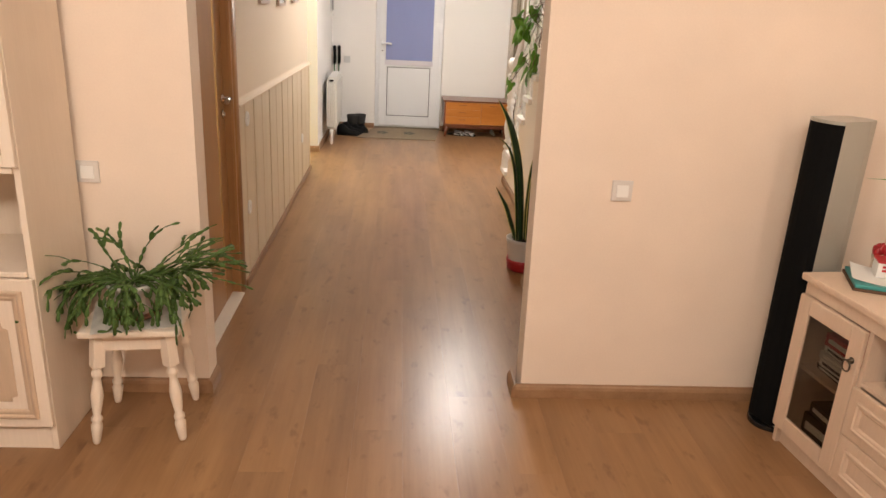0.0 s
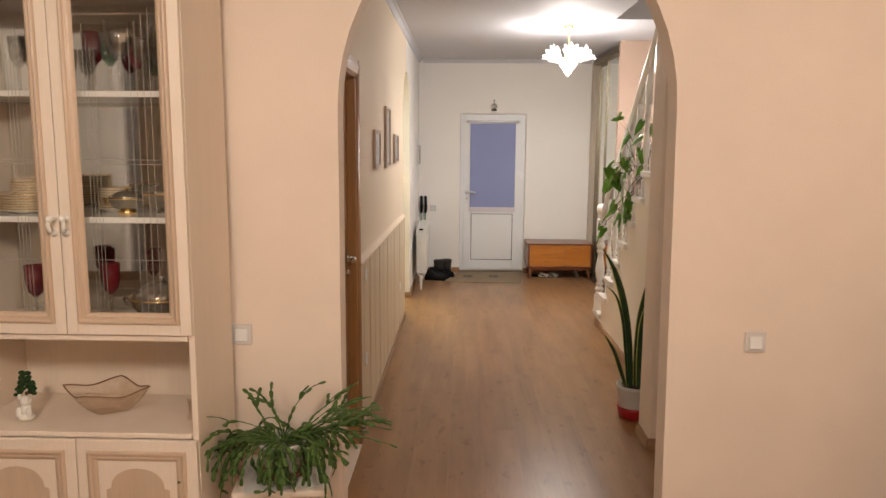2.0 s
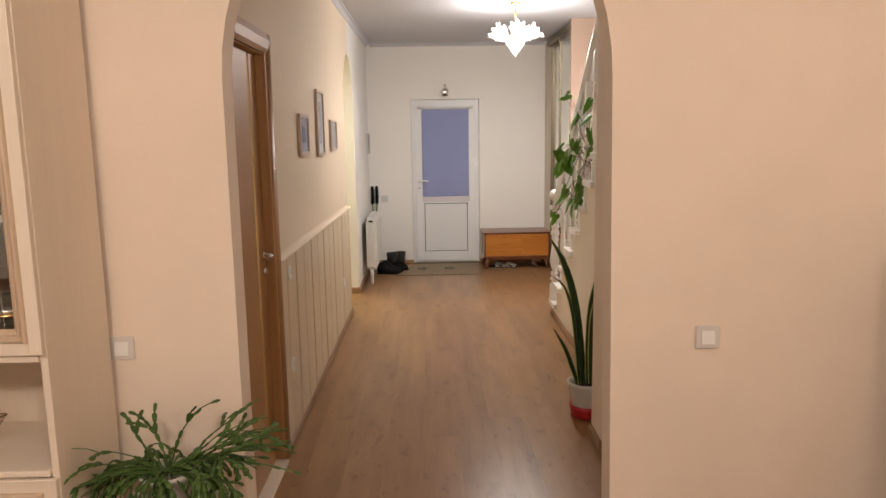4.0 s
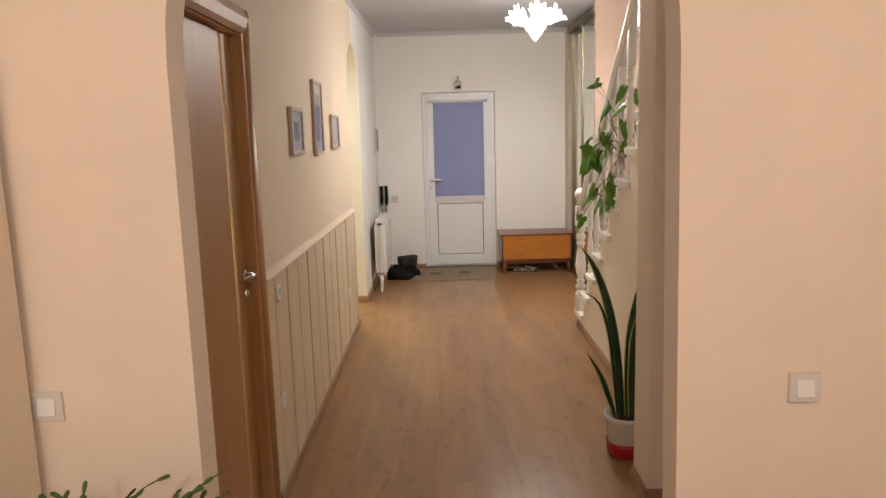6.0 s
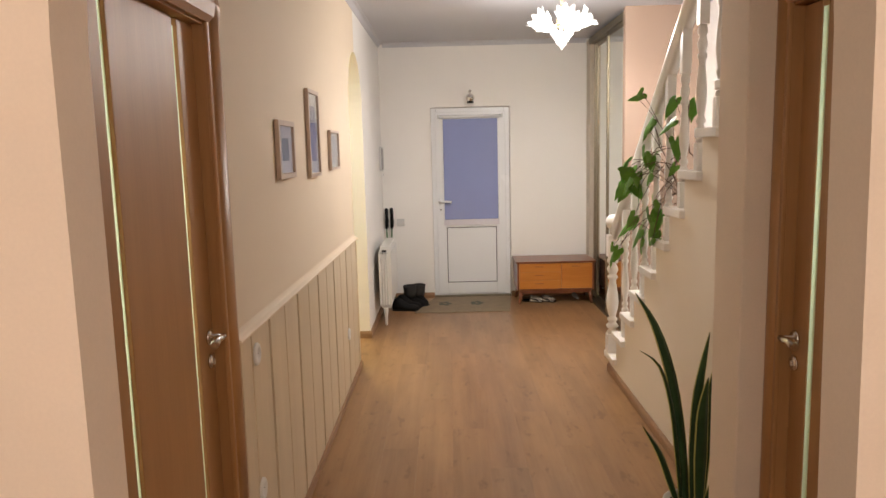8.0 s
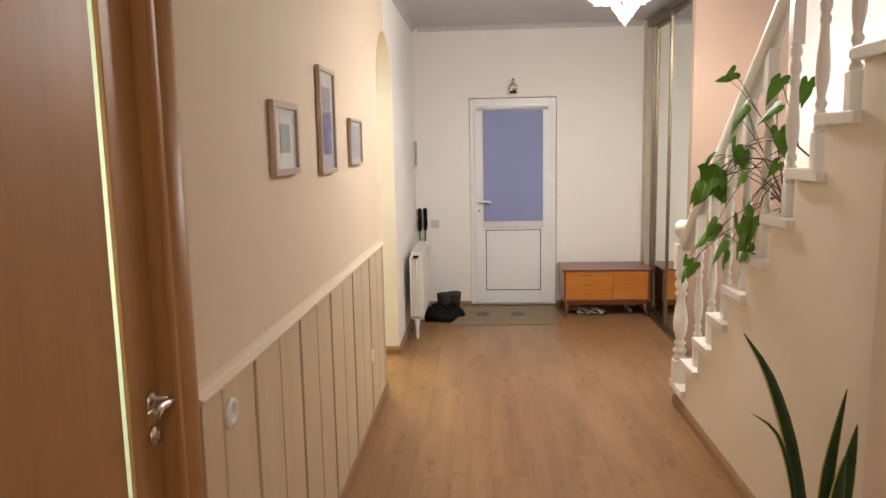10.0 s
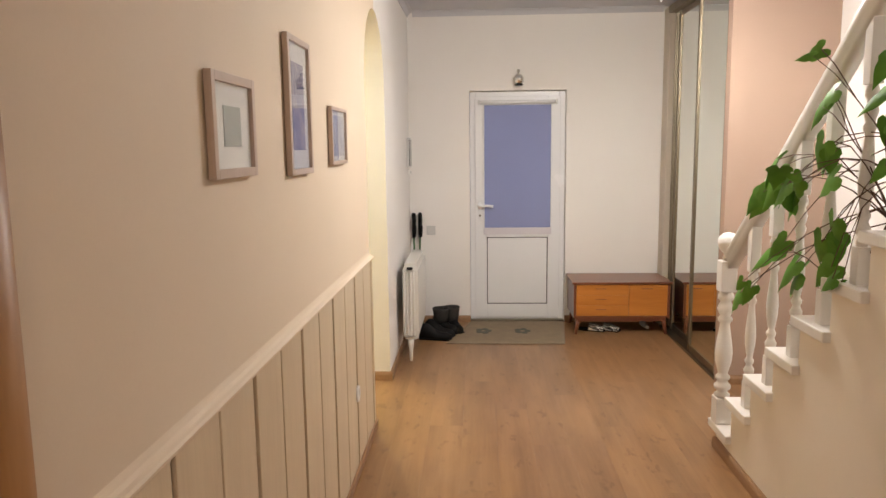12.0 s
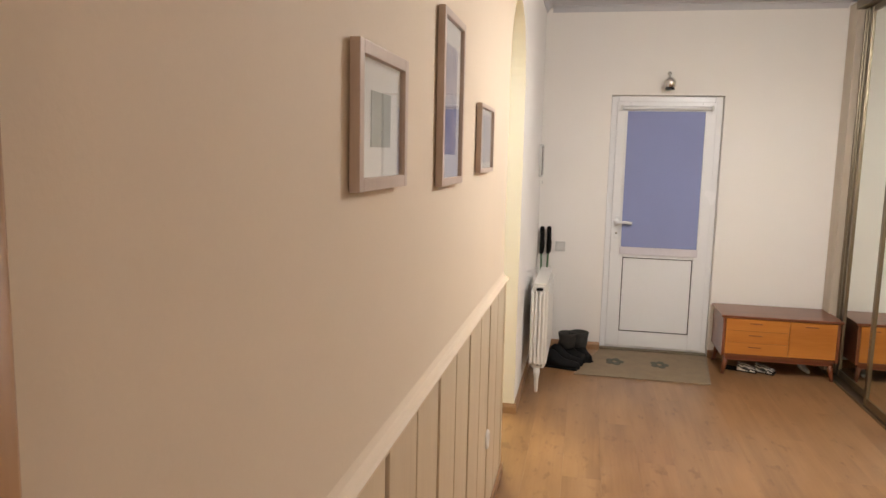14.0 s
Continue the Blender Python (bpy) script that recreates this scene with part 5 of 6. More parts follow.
        out = [(xc - hw + 0.02, zb), (xc + hw - 0.02, zb), (xc + hw - 0.02, zb + 0.015), (xc + hw, zb + 0.022), (xc + hw, zs + 0.01), (xc + hw - 0.016, zs + 0.015)]
        for k in range(13):
            t = math.pi * k / 12
            out.append((xc + (hw - 0.018) * math.cos(t), zs + 0.022 + 0.068 * math.sin(t)))
        out += [(xc - hw + 0.016, zs + 0.015), (xc - hw, zs + 0.01), (xc - hw, zb + 0.022), (xc - hw + 0.02, zb + 0.015)]
        bm = bmesh.new()
        prism(bm, out, lambda u, v, k: (u, -0.0181 - k, v), 0.004, 0.001)
        part("arched_field", bm, BEAD, d, "rosy brown arched panel field")
        kx = s * 0.026
        bm = bmesh.new()
        tube(bm, [(kx, -0.0185, 0.405), (kx, -0.035, 0.40), (kx + s * 0.004, -0.042, 0.375), (kx, -0.035, 0.35), (kx, -0.0185, 0.345)], 0.006, 0.006, 8)
        part("handle", bm, PORCELAIN, d, "cream porcelain drop handle")
    # what stands inside
    y = CY + 0.2
    for k, (x, dy, h, r, cup, lab) in enumerate((
            (-1.565, 0.10, 0.22, 0.036, REDGLASS, "red stemmed goblet"), (-1.535, 0.02, 0.15, 0.024, CRYSTAL, "small clear stemmed glass"), (-1.485, 0.06, 0.21, 0.032, GREENGLASS, "pale green stemmed goblet"),
            (-1.435, 0.02, 0.245, 0.046, CRYSTAL, "tall clear stemmed goblet"), (-1.415, 0.12, 0.20, 0.032, REDGLASS, "red stemmed goblet"), (-1.36, 0.04, 0.23, 0.038, CRYSTAL, "tall clear stemmed goblet"),
            (-1.325, 0.10, 0.21, 0.034, CRYSTAL, "clear stemmed glass"), (-1.28, 0.05, 0.215, 0.034, CRYSTAL, "clear stemmed glass"), (-1.765, 0.05, 0.20, 0.032, CRYSTAL, "clear stemmed glass"), (-1.825, 0.08, 0.20, 0.032, CRYSTAL, "clear stemmed glass"))):
        goblet((x, y + dy - 0.06, 1.862), h, r, cup, lab + " on the top shelf")
    for x, dy in ((-1.53, 0.06), (-1.775, 0.0), (-1.725, 0.07)):
        goblet((x, y + dy - 0.06, 1.0385), 0.215, 0.035, REDGLASS, "ruby red goblet on the cabinet floor")
    plates((-1.80, y, 1.44), 7, 0.115)
    plates((-1.78, y, 1.506), 5, 0.085)
    plates((-1.525, y + 0.06, 1.44), 9, 0.062)
    tureen((-1.435, y - 0.03, 1.44), 0.066, 0.095, GOLD, "small gilt footed glass bowl with lid")
    tureen((-1.290, y - 0.02, 1.44), 0.092, 0.125, CHROME, "silver lidded serving tureen")
    tureen((-1.315, y - 0.05, 1.0385), 0.112, 0.18, CHROME, "large silver tureen with gilt band")
    plates((-1.47, y - 0.10, 1.0385), 2, 0.075)


def thing_part(name, parent, label=""):
    """An empty part that carries sub-parts."""
    ob = new(name)
    ob.empty_display_size = 0.05
    ob.parent = parent
    if label:
        ob["label"] = label
    return ob


def glass_bowl():
    g = thing("glass_bowl", (-1.565, CY + 0.19, 0.6882), "rosy glass bowl with four drawn-up corners", "bowl")
    # square in plan, one corner towards the room
    n = 48

    def rim_at(j, f):
        a = 2 * math.pi * j / n
        edge = (abs(math.cos(a)) ** 1.12 + abs(math.sin(a)) ** 1.12) ** (-1 / 1.12)
        half = 0.055 + 0.110 * f ** 0.75
        dip = 0.020 * f * f * abs(math.sin(2 * a)) ** 1.5
        return Vector((half * edge * math.cos(a), half * 0.74 * edge * math.sin(a), 0.002 + 0.098 * f ** 1.35 - dip))

    bm = bmesh.new()
    rings = [[bm.verts.new(rim_at(j, k / 7)) for j in range(n)] for k in range(8)]
    for p, q in zip(rings, rings[1:]):
        for j in range(n):
            bm.faces.new((p[j], p[(j + 1) % n], q[(j + 1) % n], q[j])).smooth = True
    bm.faces.new(rings[0][::-1])
    bmesh.ops.solidify(bm, geom=bm.faces[:], thickness=0.004)
    part("vessel", bm, ROSEGLASS, g)
    bm = bmesh.new()
    tube(bm, [rim_at(j, 1.0) for j in range(n + 1)], 0.0026, 0.0026, 6)
    part("rim", bm, AMBER, g, "amber tinted rim")


def figurine():
    bm = bmesh.new()
    for at, size in (((0, 0, 0.016), (0.032, 0.026, 0.016)), ((0, 0, 0.042), (0.022, 0.02, 0.026)), ((0.006, -0.008, 0.078), (0.020, 0.019, 0.019)), ((0.018, -0.02, 0.088), (0.008, 0.006, 0.012)), ((-0.012, -0.012, 0.092), (0.008, 0.006, 0.012)), ((-0.018, -0.014, 0.036), (0.01, 0.012, 0.02)), ((0.02, -0.014, 0.036), (0.01, 0.012, 0.02))):
        ellipsoid(bm, at, size, 12)
    f = part("figurine", bm, PORCELAIN)
    f.location = (-1.815, CY + 0.09, 0.6882)
    tagged(f, "small cream porcelain animal figurine in the niche", "figurine")
    t = thing("ornamental_tree", (-1.840, CY + 0.14, 0.6882), "little dark green ornamental tree in the niche", "ornament")
    part("trunk", turned([(0.016, 0), (0.013, 0.01), (0.006, 0.03), (0.005, 0.09)], 10), STEM, t)
    rnd = random.Random(2)
    bm = bmesh.new()
    for k in range(60):
        a, z = rnd.uniform(0, 6.28), rnd.uniform(0.08, 0.165)
        r = 0.034 * (1 - (z - 0.08) / 0.11) + 0.006
        ellipsoid(bm, (r * math.cos(a) * rnd.uniform(0.4, 1), r * math.sin(a) * rnd.uniform(0.4, 1), z), (0.010, 0.010, 0.007), 6)
    part("crown", bm, SNAKE, t)
    v = thing("small_vase", (-1.225, CY + 0.13, 0.6882), "small clear glass vase in the niche", "vase")
    part("vessel", turned([(0.012, 0.0), (0.014, 0.006), (0.008, 0.03), (0.009, 0.06), (0.011, 0.075), (0.0095, 0.075), (0.0075, 0.06), (0.0, 0.01)], 14), ROSEGLASS, v)


def stool():
    s = thing("stool", (-0.898, 2.722, 0), "cream painted wooden stool with turned splayed legs", "stool", rz=5.5)
    part("seat", boxed(-0.17, 0.17, -0.165, 0.165, 0.432, 0.456, bev=0.007), CREAMFURN, s)
    for a, b, c, d in ((-0.10, 0.10, -0.128, -0.110), (-0.10, 0.10, 0.110, 0.128), (-0.128, -0.110, -0.10, 0.10), (0.110, 0.128, -0.10, 0.10)):
        part("apron", boxed(a, b, c, d, 0.368, 0.431, bev=0.003), CREAMFURN, s)
    prof = [(0.010, 0.0), (0.014, 0.01), (0.019, 0.055), (0.021, 0.075), (0.014, 0.085), (0.020, 0.095), (0.020, 0.105), (0.013, 0.115), (0.017, 0.14), (0.022, 0.18), (0.022, 0.20), (0.015, 0.245), (0.013, 0.262), (0.020, 0.272), (0.020, 0.284), (0.014, 0.295), (0.018, 0.308)]
    for sx in (-1, 1):
        for sy in (-1, 1):
            foot, head = Vector((sx * 0.152, sy * 0.145, 0)), Vector((sx * 0.116, sy * 0.116, 0.43))
            turn = (head - foot).to_track_quat("Z", "Y").to_matrix().to_4x4()
            bm = bmesh.new()
            lathe(bm, prof, 14, foot, turn=turn)
            box(bm, -0.021, 0.021, -0.021, 0.021, 0.305, 0.428, 0.004, turn=Matrix.Translation(foot) @ turn)
            part("leg", bm, CREAMFURN, s, "turned splayed leg" if sx + sy == 2 else "")


def cactus():
    """A Christmas cactus: many arching chains of flat joints."""
    c = thing("christmas_cactus", (-0.905, 2.705, 0.462), "bushy green Christmas cactus hanging over its pot on the stool", "potted plant")
    part("saucer", turned([(0.075, 0.0), (0.095, 0.012), (0.097, 0.018), (0.09, 0.017), (0.0, 0.006)], 24), POTBROWN, c, "brown saucer")
    part("pot", turned([(0.055, 0.007), (0.062, 0.02), (0.085, 0.115), (0.09, 0.118), (0.09, 0.132), (0.083, 0.132), (0.08, 0.11), (0.0, 0.108)], 24), POTWHITE, c, "pale pot hidden by stems")
    rnd = random.Random(11)
    chains = []
    for k in range(46):
        a = rnd.uniform(0, 2 * math.pi)
        reach = rnd.uniform(0.17, 0.35) * (0.6 if math.sin(a) > 0.2 else 1.0)
        chains.append((a, rnd.uniform(0.1, 0.85), reach, rnd.uniform(0.8, 1.9)))
    # long ones to one side, a lifted spray to the other, a few thin uprights
    for k in range(15):
        chains.append((math.pi + rnd.uniform(-0.35, 0.45), 0.32 + rnd.uniform(-0.2, 0.2), 0.36 + rnd.uniform(-0.06, 0.06), rnd.uniform(0.8, 1.3)))
    for k in range(17):
        chains.append((rnd.uniform(-0.3, 0.25), 0.66 + rnd.uniform(-0.25, 0.12), 0.39 + rnd.uniform(-0.12, 0.06), rnd.uniform(0.3, 0.6)))
    for a, e, reach in ((2.3, 1.40, 0.25), (2.9, 1.15, 0.24), (0.6, 1.30, 0.22), (3.6, 1.0, 0.24)):
        chains.append((a, e, reach, 0.6))
    # short ones that hang before the pot
    for k in range(14):
        chains.append((-math.pi / 2 + rnd.uniform(-1.1, 1.1), rnd.uniform(0.1, 0.5), rnd.uniform(0.13, 0.24), rnd.uniform(1.3, 1.9)))
    bm, st = bmesh.new(), bmesh.new()
    queue = [(a, e, L, droop, None) for a, e, L, droop in chains]
    while queue:
        a, e, L, droop, start = queue.pop()
        p = start or Vector((0.05 * math.cos(a) * rnd.random(), 0.05 * math.sin(a) * rnd.random(), 0.125))
        forked = start is not None
        n = max(2, int(L / 0.031))
        for i in range(n):
            f = i / n
            el = e - droop * f * 1.5
            d = Vector((math.cos(a) * math.cos(el), math.sin(a) * math.cos(el), math.sin(el)))
            q = p + d * (L / n)
            if q.y > 0.19 or (q.z < 0.012 and abs(q.x) < 0.18):
                break
            a += rnd.uniform(-0.34, 0.34)
            e += rnd.uniform(-0.13, 0.13)
            if not forked and f > 0.45 and rnd.random() < 0.45:
                forked = True
                for turn_by in (-0.7, 0.8):
                    queue.append((a + turn_by * rnd.uniform(0.6, 1.2), el + rnd.uniform(-0.2, 0.5), rnd.uniform(0.06, 0.13), droop * 0.8, p.copy()))
            if start is None and f < 0.25:
                tube(st, [p, q], 0.0035, 0.003, 5)
            else:
                side = d.cross(Vector((rnd.uniform(-0.5, 0.5), rnd.uniform(-0.5, 0.5), 1))).normalized()
                nor = side.cross(d)
                w = 0.0074 * rnd.uniform(0.8, 1.2)
                ln = (L / n) * 1.06
                pts = [(0, 0.25), (0.3, 0.8), (0.62, 1.0), (0.85, 0.95), (1.0, 0.35)]
                up = [bm.verts.new(p + d * ln * u + side * w * v) for u, v in pts] + [bm.verts.new(p + d * ln * u - side * w * v) for u, v in pts[::-1]]
                dn = [bm.verts.new(v.co - nor * 0.0022) for v in up]
                mid = bm.verts.new(p + d * ln * 0.55 + nor * 0.0016)
                m = len(up)
                for j in range(m):
                    bm.faces.new((up[j], up[(j + 1) % m], mid)).smooth = True
                    bm.faces.new((up[(j + 1) % m], up[j], dn[j], dn[(j + 1) % m]))
                bm.faces.new(dn[::-1])
            p = q
    bmesh.ops.recalc_face_normals(bm, faces=bm.faces)
    tagged(part("foliage", bm, CACTUS, c, "chains of flat green joints"), kind="stuff")
    tagged(part("stem_tangle", st, CACTUS, c), kind="stuff")
    k = thing("doily", (-0.90, 2.715, 0.4565), "pale patterned cloth laid under the pot on the stool", "cloth")
    bm = bmesh.new()
    bmesh.ops.create_grid(bm, x_segments=24, y_segments=24, size=0.15, matrix=Matrix.Rotation(0.3, 4, "Z"))
    for v in bm.verts:
        v.co.z = 0.0025 + 0.002 * noise.noise(v.co * 25)
    bmesh.ops.solidify(bm, geom=bm.faces[:], thickness=0.0018)
    part("fabric", bm, CLOTH, k)


TV_RZ = -84.3
TV_AT = (1.577, 2.645, 0)


def tv_cabinet():
    c = thing("tv_cabinet", TV_AT, "low cream television cabinet with a glazed door and drawers", "cabinet", rz=TV_RZ)
    L, D, H = 1.35, 0.40, 0.715
    part("top", boxed(-0.015, L, -0.018, D, H - 0.028, H, bev=0.008), TVWOOD, c, "cream worktop with rounded edge")
    part("end_panel", boxed(0.0, 0.02, 0.002, D, 0.0, H - 0.029), TVWOOD, c)
    part("plinth", boxed(0.021, L - 0.021, 0.02, 0.038, 0.0, 0.074), TVWOOD, c)
    part("floor_board", boxed(0.021, L - 0.021, 0.0385, D - 0.012, 0.060, 0.075), TVWOOD, c)
    part("back", boxed(0.021, L - 0.021, D - 0.011, D, 0.0, H - 0.029), TVWOOD, c)
    part("divider", boxed(0.345, 0.363, 0.002, D - 0.012, 0.0755, H - 0.029), TVWOOD, c)
    part("divider", boxed(0.86, 0.878, 0.002, D - 0.012, 0.0755, H - 0.029), TVWOOD, c)
    part("end_panel", boxed(L - 0.02, L, 0.002, D, 0.0, H - 0.029), TVWOOD, c)
    part("frieze", boxed(0.021, L - 0.021, -0.004, 0.014, H - 0.075, H - 0.029, bev=0.004), TVWOOD, c)
    # glazed door
    d = thing_part("glazed_door", c, "glazed cabinet door")
    a, b, z0, z1, st = 0.004, 0.348, 0.078, H - 0.078, 0.062
    for x0, x1, y0, y1, n in ((a, a + st, z0, z1, "stile"), (b - st, b, z0, z1, "stile"), (a + st, b - st, z1 - st, z1, "rail"), (a + st, b - st, z0, z0 + st, "rail")):
        part(n, boxed(x0, x1, -0.018, 0.0, y0, y1, bev=0.005), TVWOOD, d)
    part("pane", boxed(a + st - 0.004, b - st + 0.004, -0.010, -0.007, z0 + st - 0.004, z1 - st + 0.004), SMOKED, d)
    bm = bmesh.new()
    lathe(bm, [(0.012, 0), (0.012, 0.003), (0.006, 0.006), (0.006, 0.016), (0.0, 0.018)], 12, (b - 0.028, -0.018, 0.52), turn=look((0, 0, 0), (0, 1, 0)))
    ring = [(b - 0.028 + 0.018 * math.sin(2 * math.pi * k / 16), -0.036, 0.502 + 0.020 * math.cos(2 * math.pi * k / 16)) for k in range(17)]
    tube(bm, ring, 0.003, 0.003, 6)
    part("ring_pull", bm, DARKMETAL, d, "dark metal ring pull")
    # drawers below an open niche
    part("niche_floor", boxed(0.3635, 0.8595, 0.002, D - 0.012, 0.445, 0.46), TVWOOD, c)
    for z0, z1 in ((0.078, 0.255), (0.259, 0.440)):
        f = part("drawer", boxed(0.352, 0.872, -0.018, 0.0, z0, z1, bev=0.005), TVWOOD, c, "cream drawer front")
        moulding(f, 0.392, 0.832, z0 + 0.036, z1 - 0.036, -0.0181, 0.026, 0.010, TVWOOD, "moulded drawer frame")
    # shelf and things behind the glass
    part("inner_shelf", boxed(0.021, 0.3445, 0.03, D - 0.012, 0.335, 0.349), TVWOOD, c)
    place = pose(*TV_AT, 0, 0, TV_RZ)
    for k, (z, h, w, m, lab) in enumerate(((0.349, 0.022, 0.24, SHOEBLACK, "black disc case"), (0.371, 0.03, 0.22, PAPER, "white paperback"), (0.401, 0.03, 0.23, GREYPLASTIC, "grey boxed set"), (0.431, 0.026, 0.20, PAPER, "white boxed set"), (0.457, 0.05, 0.21, REDBOX, "red cardboard box"), (0.075, 0.09, 0.24, SHOEBLACK, "black media player"), (0.165, 0.05, 0.2, SHOEBLACK, "black case"))):
        ob = thing("stacked_box", place @ Vector((0.18, 0.16, z + 0.0005)), lab + " stacked behind the cabinet glass", "box", group="boxes in the television cabinet", rz=TV_RZ + (k % 3 - 1) * 3)
        part("cover", boxed(-w / 2, w / 2, -0.09, 0.09, 0, h - 0.001, bev=0.002), m, ob)
        part("spine_label", boxed(-w / 2 + 0.02, w / 2 - 0.05, -0.0915, -0.0902, h * 0.3, h * 0.65), PAPER if m is not PAPER else SHOEGREY, ob)
    r = thing("receiver", place @ Vector((0.62, 0.19, 0.461)), "silver receiver in the open niche", "receiver", rz=TV_RZ)
    part("case", boxed(-0.21, 0.21, -0.14, 0.15, 0.006, 0.10, bev=0.004), SILVER, r)
    for x in (-0.19, 0.19):
        part("foot", boxed(x - 0.012, x + 0.012, -0.12, -0.09, 0, 0.006), GLOSSBLACK, r)
    part("display", boxed(-0.10, 0.06, -0.143, -0.1405, 0.05, 0.08), GLOSSBLACK, r)
    part("dial", turned([(0.024, 0.0), (0.024, 0.012), (0.021, 0.016), (0.0, 0.016)], 18, (0.14, -0.1405, 0.055), look((0, 0, 0), (0, 1, 0))), SILVER, r)
    # on top
    t = thing("tray", place @ Vector((0.16, 0.245, 0.7155)), "dark tray with a teal rim holding papers", "tray", rz=TV_RZ + 62)
    part("base", boxed(-0.17, 0.17, -0.11, 0.11, 0, 0.010, bev=0.003), STEM, t)
    part("rim", boxed(-0.165, 0.165, -0.105, 0.105, 0.0101, 0.024, bev=0.004), TEAL, t, "teal plastic inlay")
    s = thing("paper_sheet", place @ Vector((0.145, 0.24, 0.740)), "curled white paper sheet lying on the tray", "paper", rz=TV_RZ + 55)
    bm = bmesh.new()
    bmesh.ops.create_grid(bm, x_segments=12, y_segments=8, size=0.1)
    for v in bm.verts:
        v.co.x *= 1.5
        v.co.z = 0.0008 + 1.1 * max(0, abs(v.co.x) - 0.05) ** 2
    bmesh.ops.solidify(bm, geom=bm.faces[:], thickness=0.0008)
    part("sheet", bm, PAPER, s)
    m = thing("medicine_box", place @ Vector((0.12, 0.25, 0.742)), "white cardboard box with a red edge on the papers", "box", rz=TV_RZ + 62)
    part("carton", boxed(-0.07, 0.07, -0.04, 0.04, 0.0, 0.06, bev=0.002), PAPER, m)
    part("edge_stripe", boxed(-0.071, 0.071, -0.041, 0.041, 0.055, 0.0612), REDBOX, m, "red edge stripe")
    for k in range(2):
        part("print_line", boxed(-0.055, 0.0 + 0.03 * k, -0.0412, -0.0402, 0.038 - 0.014 * k, 0.046 - 0.014 * k), REDBOX, m)
    f = thing("rose", place @ Vector((0.02, 0.255, 0.7155)), "dried dark red rose in a small glass", "flower")
    part("holder", turned([(0.022, 0), (0.024, 0.004), (0.02, 0.05), (0.026, 0.075), (0.022, 0.075), (0.016, 0.05), (0.0, 0.008)], 14), ROSEGLASS, f)
    bm = bmesh.new()
    for k in range(14):
        a = k * 2.4
        r0 = 0.006 + 0.0016 * k
        ellipsoid(bm, (r0 * math.cos(a), r0 * math.sin(a), 0.105 - 0.0012 * k), (0.013, 0.006, 0.018), 8, turn=Matrix.Rotation(a + 1.57, 4, "Z"))
    part("bloom", bm, POTRED, f, "dark red bloom")
    bm = bmesh.new()
    tube(bm, [(0, 0, 0.01), (0, 0, 0.1)], 0.003, 0.003, 6)
    part("stalk", bm, STEM, f)
    o = thing("orchid", place @ Vector((0.27, 0.27, 0.7155)), "potted orchid with broad strap leaves on the cabinet", "potted plant", rz=TV_RZ)
    part("pot", turned([(0.05, 0), (0.055, 0.01), (0.068, 0.12), (0.062, 0.12), (0.0, 0.10)], 20), POTWHITE, o)
    for pts, w in (([(0, 0, 0.11), (-0.03, -0.06, 0.27), (-0.05, -0.17, 0.39), (-0.055, -0.31, 0.41)], 0.055), ([(0, 0, 0.11), (0.05, 0.02, 0.24), (0.14, 0.02, 0.30), (0.22, 0.0, 0.28)], 0.06), ([(0, 0, 0.11), (0.04, -0.05, 0.2), (0.12, -0.10, 0.22)], 0.05)):
        bm = bmesh.new()
        blade(bm, None, pts, w, 1.3)
        part("leaf", bm, LEAF, o)


def speaker():
    s = thing("floor_speaker", (1.675, 2.785, 0), "slim floor-standing speaker with black grille and silver sides", "speaker", rz=21)
    W, H = 0.074, 1.27
    bm = bmesh.new()
    out = [(0.135 * math.cos(t) * 1.0, 0.105 * math.sin(t)) for t in [2 * math.pi * k / 28 for k in range(28)]]
    prism(bm, out, lambda u, v, d: (u - 0.005, v, d), 0.022, 0.005)
    part("base_plate", bm, GLOSSBLACK, s, "black gloss base plate")
    front = [(-0.098, -W), (-0.112, -W * 0.7), (-0.121, -W * 0.3), (-0.122, W * 0.3), (-0.113, W * 0.7), (-0.098, W)]
    bm = bmesh.new()
    prism(bm, front, lambda u, v, d: (u, v, 0.03 + d), H - 0.045)
    part("grille", bm, BLACK, s, "black cloth grille")
    bm = bmesh.new()
    prism(bm, [(-0.0975, -W), (0.04, -W * 0.96), (0.095, -W * 0.7), (0.108, 0), (0.095, W * 0.7), (0.04, W * 0.96), (-0.0975, W)], lambda u, v, d: (u, v, 0.023 + d), H - 0.025)
    part("cabinet", bm, SILVER, s, "silver lacquered cabinet")
    bm = bmesh.new()
    prism(bm, front[:1] + [(-0.114, -W * 0.7), (-0.123, -W * 0.3), (-0.124, W * 0.3), (-0.115, W * 0.7)] + front[-1:], lambda u, v, d: (u, v, H - 0.0145 + d), 0.0125)
    part("top_cap", bm, SILVER, s)


cabinet()
glass_bowl()
figurine()
stool()
cactus()
tv_cabinet()
speaker()


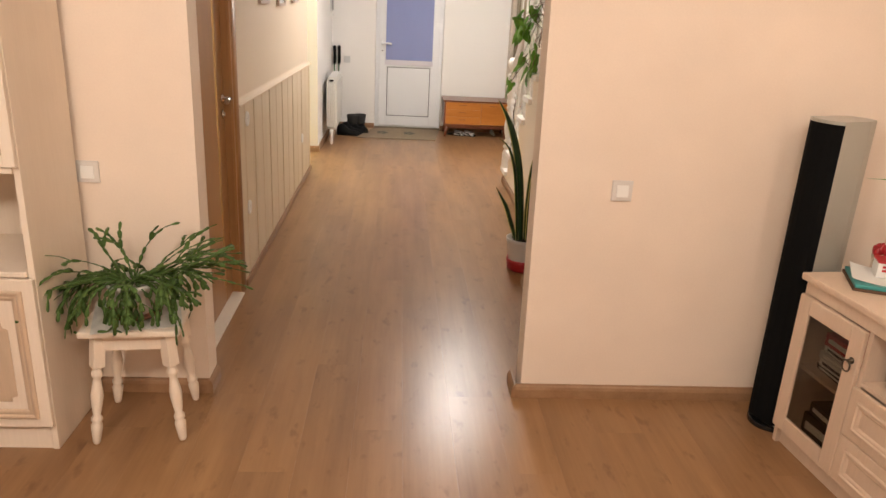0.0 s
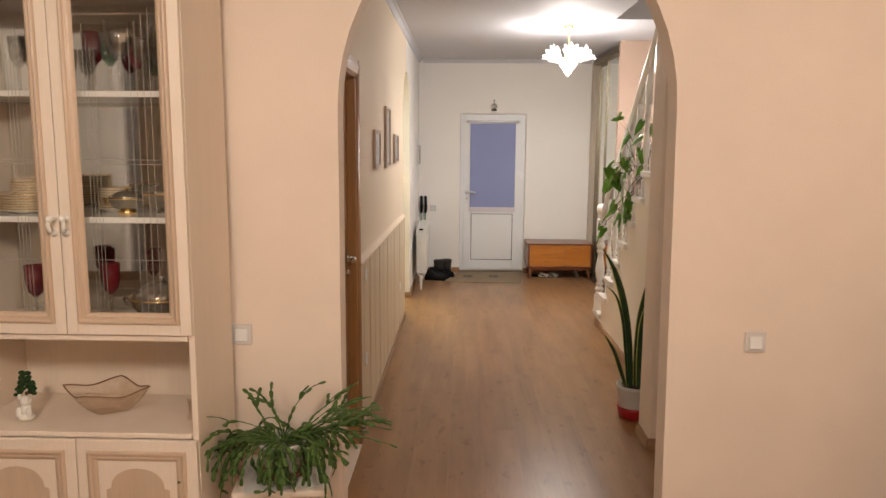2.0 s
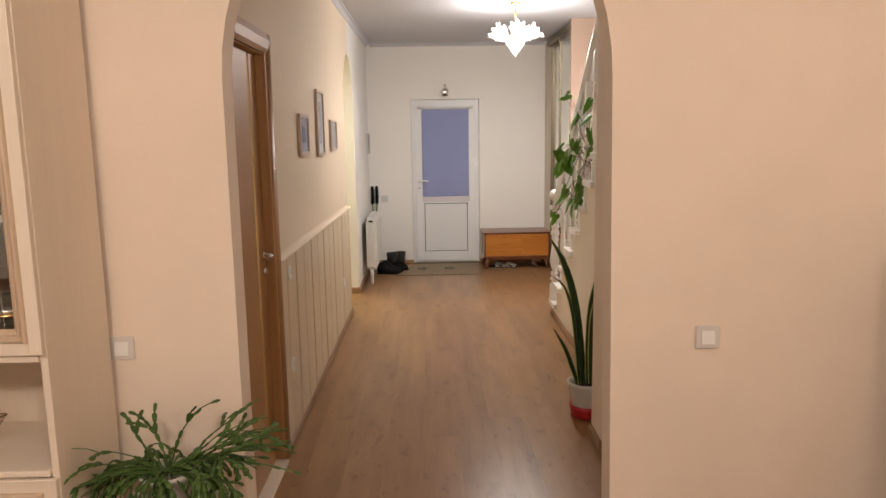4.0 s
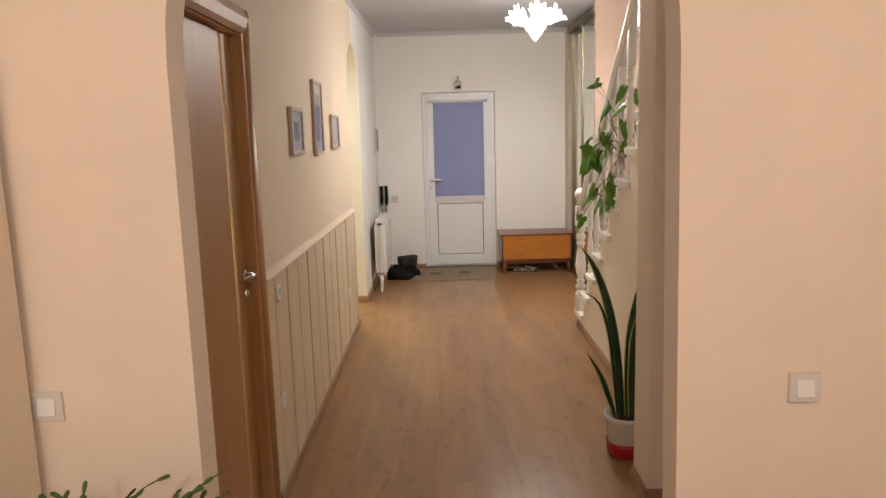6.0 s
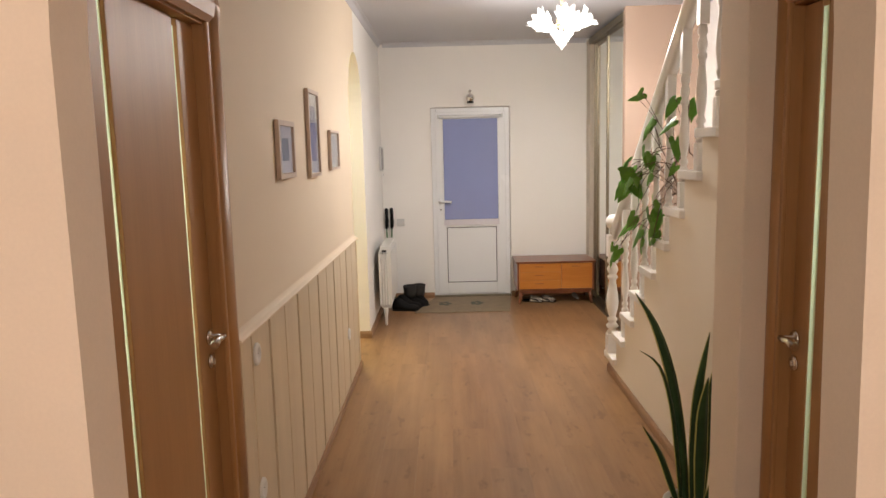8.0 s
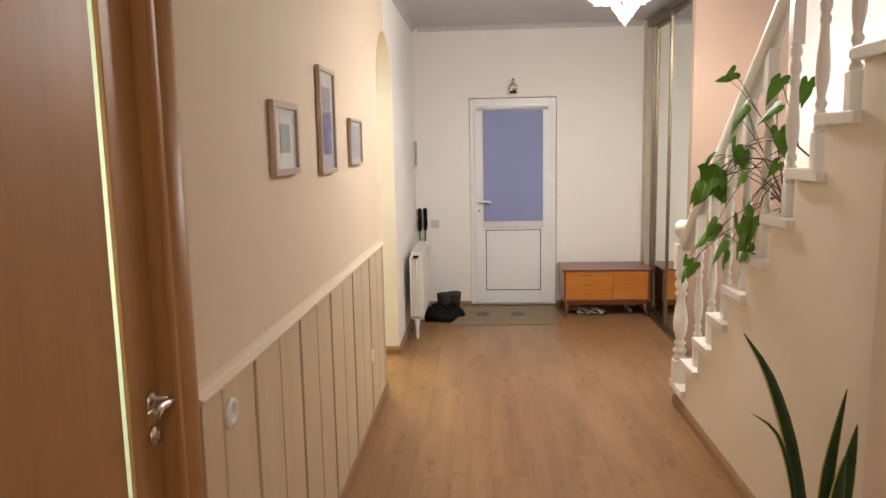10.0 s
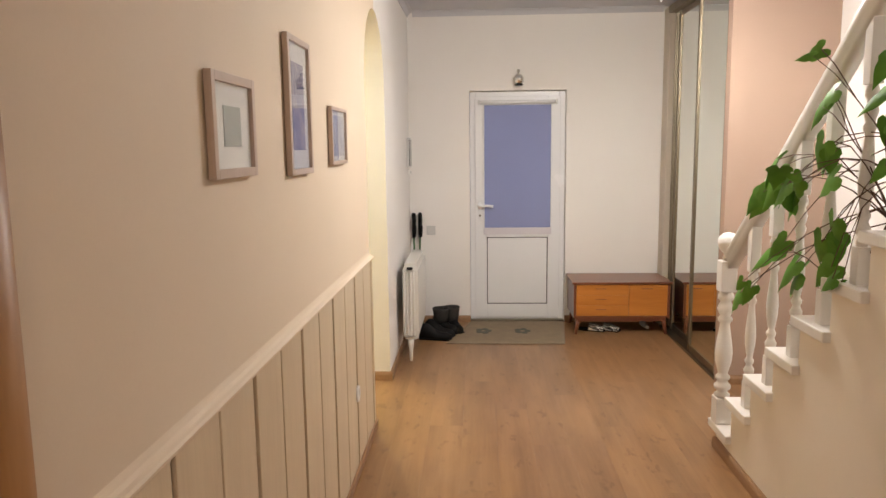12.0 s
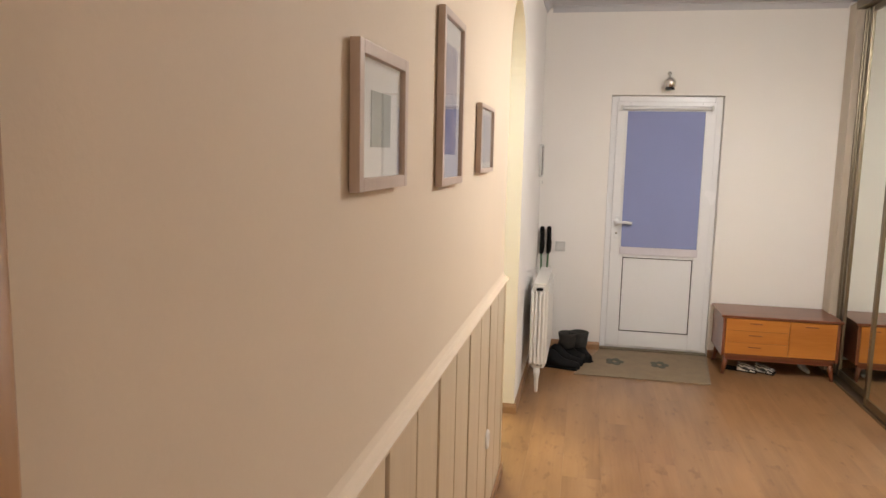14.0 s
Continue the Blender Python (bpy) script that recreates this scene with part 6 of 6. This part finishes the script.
def curtain(yc, half, cloth, label):
    """A long curtain on the side wall, in soft folds; it hangs from its own rail."""
    c = thing("curtain", (-3.2, yc, 0), label, "curtain")
    part("rail", boxed(0.03, 0.06, -half - 0.04, half + 0.04, 2.60, 2.63, bev=0.006), WHITEPAINT, c, "white curtain rail")
    for s in (-1, 1):
        part("bracket", boxed(0.0, 0.03, s * half * 0.9 - 0.012, s * half * 0.9 + 0.012, 2.605, 2.625), WHITEPAINT, c)
    bm = bmesh.new()
    rows = []
    for z in (0.03, 1.3, 2.60):
        rows.append([bm.verts.new((0.045 + (0.028 - 0.008 * z) * math.sin(k * 0.55) + 0.008 * math.sin(k * 0.21), half * (k / 75 - 1), z)) for k in range(151)])
    for p, q in zip(rows, rows[1:]):
        for k in range(150):
            bm.faces.new((p[k], p[k + 1], q[k + 1], q[k])).smooth = True
    bmesh.ops.solidify(bm, geom=bm.faces[:], thickness=0.002)
    part("cloth", bm, cloth, c)


curtain(0.06, 0.46, plain("white_curtain_cloth", (0.80, 0.79, 0.76), 0.9, var=0.03, fine=300, relief=0.1), "long white curtain hanging in folds beside the window")
curtain(1.12, 0.54, plain("olive_curtain_cloth", (0.11, 0.105, 0.09), 0.9, var=0.06, fine=300, relief=0.1), "long grey olive curtain hanging in folds on the wall")


def night_window():
    """Tall dark window beside the curtain, seen in the cabinet's mirror."""
    w = thing("window_1", (-3.2, -1.02, 0), "tall dark night window in a white frame beside the curtain", "window", kind="structure")
    for a, b, z0, z1, n in ((-0.55, -0.49, 0.1, 2.45, "frame_side"), (0.49, 0.55, 0.1, 2.45, "frame_side"), (-0.489, 0.489, 2.39, 2.45, "frame_head"), (-0.489, 0.489, 0.1, 0.16, "sill")):
        part(n, boxed(0.001, 0.05, a, b, z0, z1, bev=0.004), PVC, w)
    part("pane", boxed(0.002, 0.012, -0.489, 0.489, 0.161, 2.389), NIGHTPANE, w, "dark pane with the night behind it")


night_window()

# ---- floor boards, last ----
def floor():
    f = setting("floor", boxed(-3.35, 2.2, -3.35, 10.6, -0.10, -0.010), UNDERLAY, "oak-look laminate floor laid lengthwise", "floor")
    w, length = 0.1935, 1.60
    shared = {}
    x0, y0, y1 = -3.2, -3.2, 9.75

    def board(L):
        key = round(L, 3)
        if key not in shared:
            bm = bmesh.new()
            a, b = w / 2 - 0.00015, L / 2
            low = [bm.verts.new((sx * a, sy * b, -0.0098)) for sx, sy in ((-1, -1), (1, -1), (1, 1), (-1, 1))]
            top = [bm.verts.new((sx * a, sy * b, 0.0)) for sx, sy in ((-1, -1), (1, -1), (1, 1), (-1, 1))]
            bm.faces.new(top)
            for i in range(4):
                bm.faces.new((low[i], low[(i + 1) % 4], top[(i + 1) % 4], top[i]))
            me = bpy.data.meshes.new("plank")
            bm.to_mesh(me)
            bm.free()
            me.materials.append(LAMINATE)
            shared[key] = me
        return shared[key]

    row = 0
    x = x0
    while x < 2.1:
        y = y0 - (0.0, 0.53, 1.07, 0.27, 0.80)[row % 5]
        while y < y1 - 0.01:
            a, b = max(y, y0), min(y + length, y1)
            if b - a > 0.02:
                ob = new("plank", board(b - a))
                ob.parent = f
                ob.location = (x + w / 2, (a + b) / 2, 0)
            y += length
        x += w
        row += 1


floor()
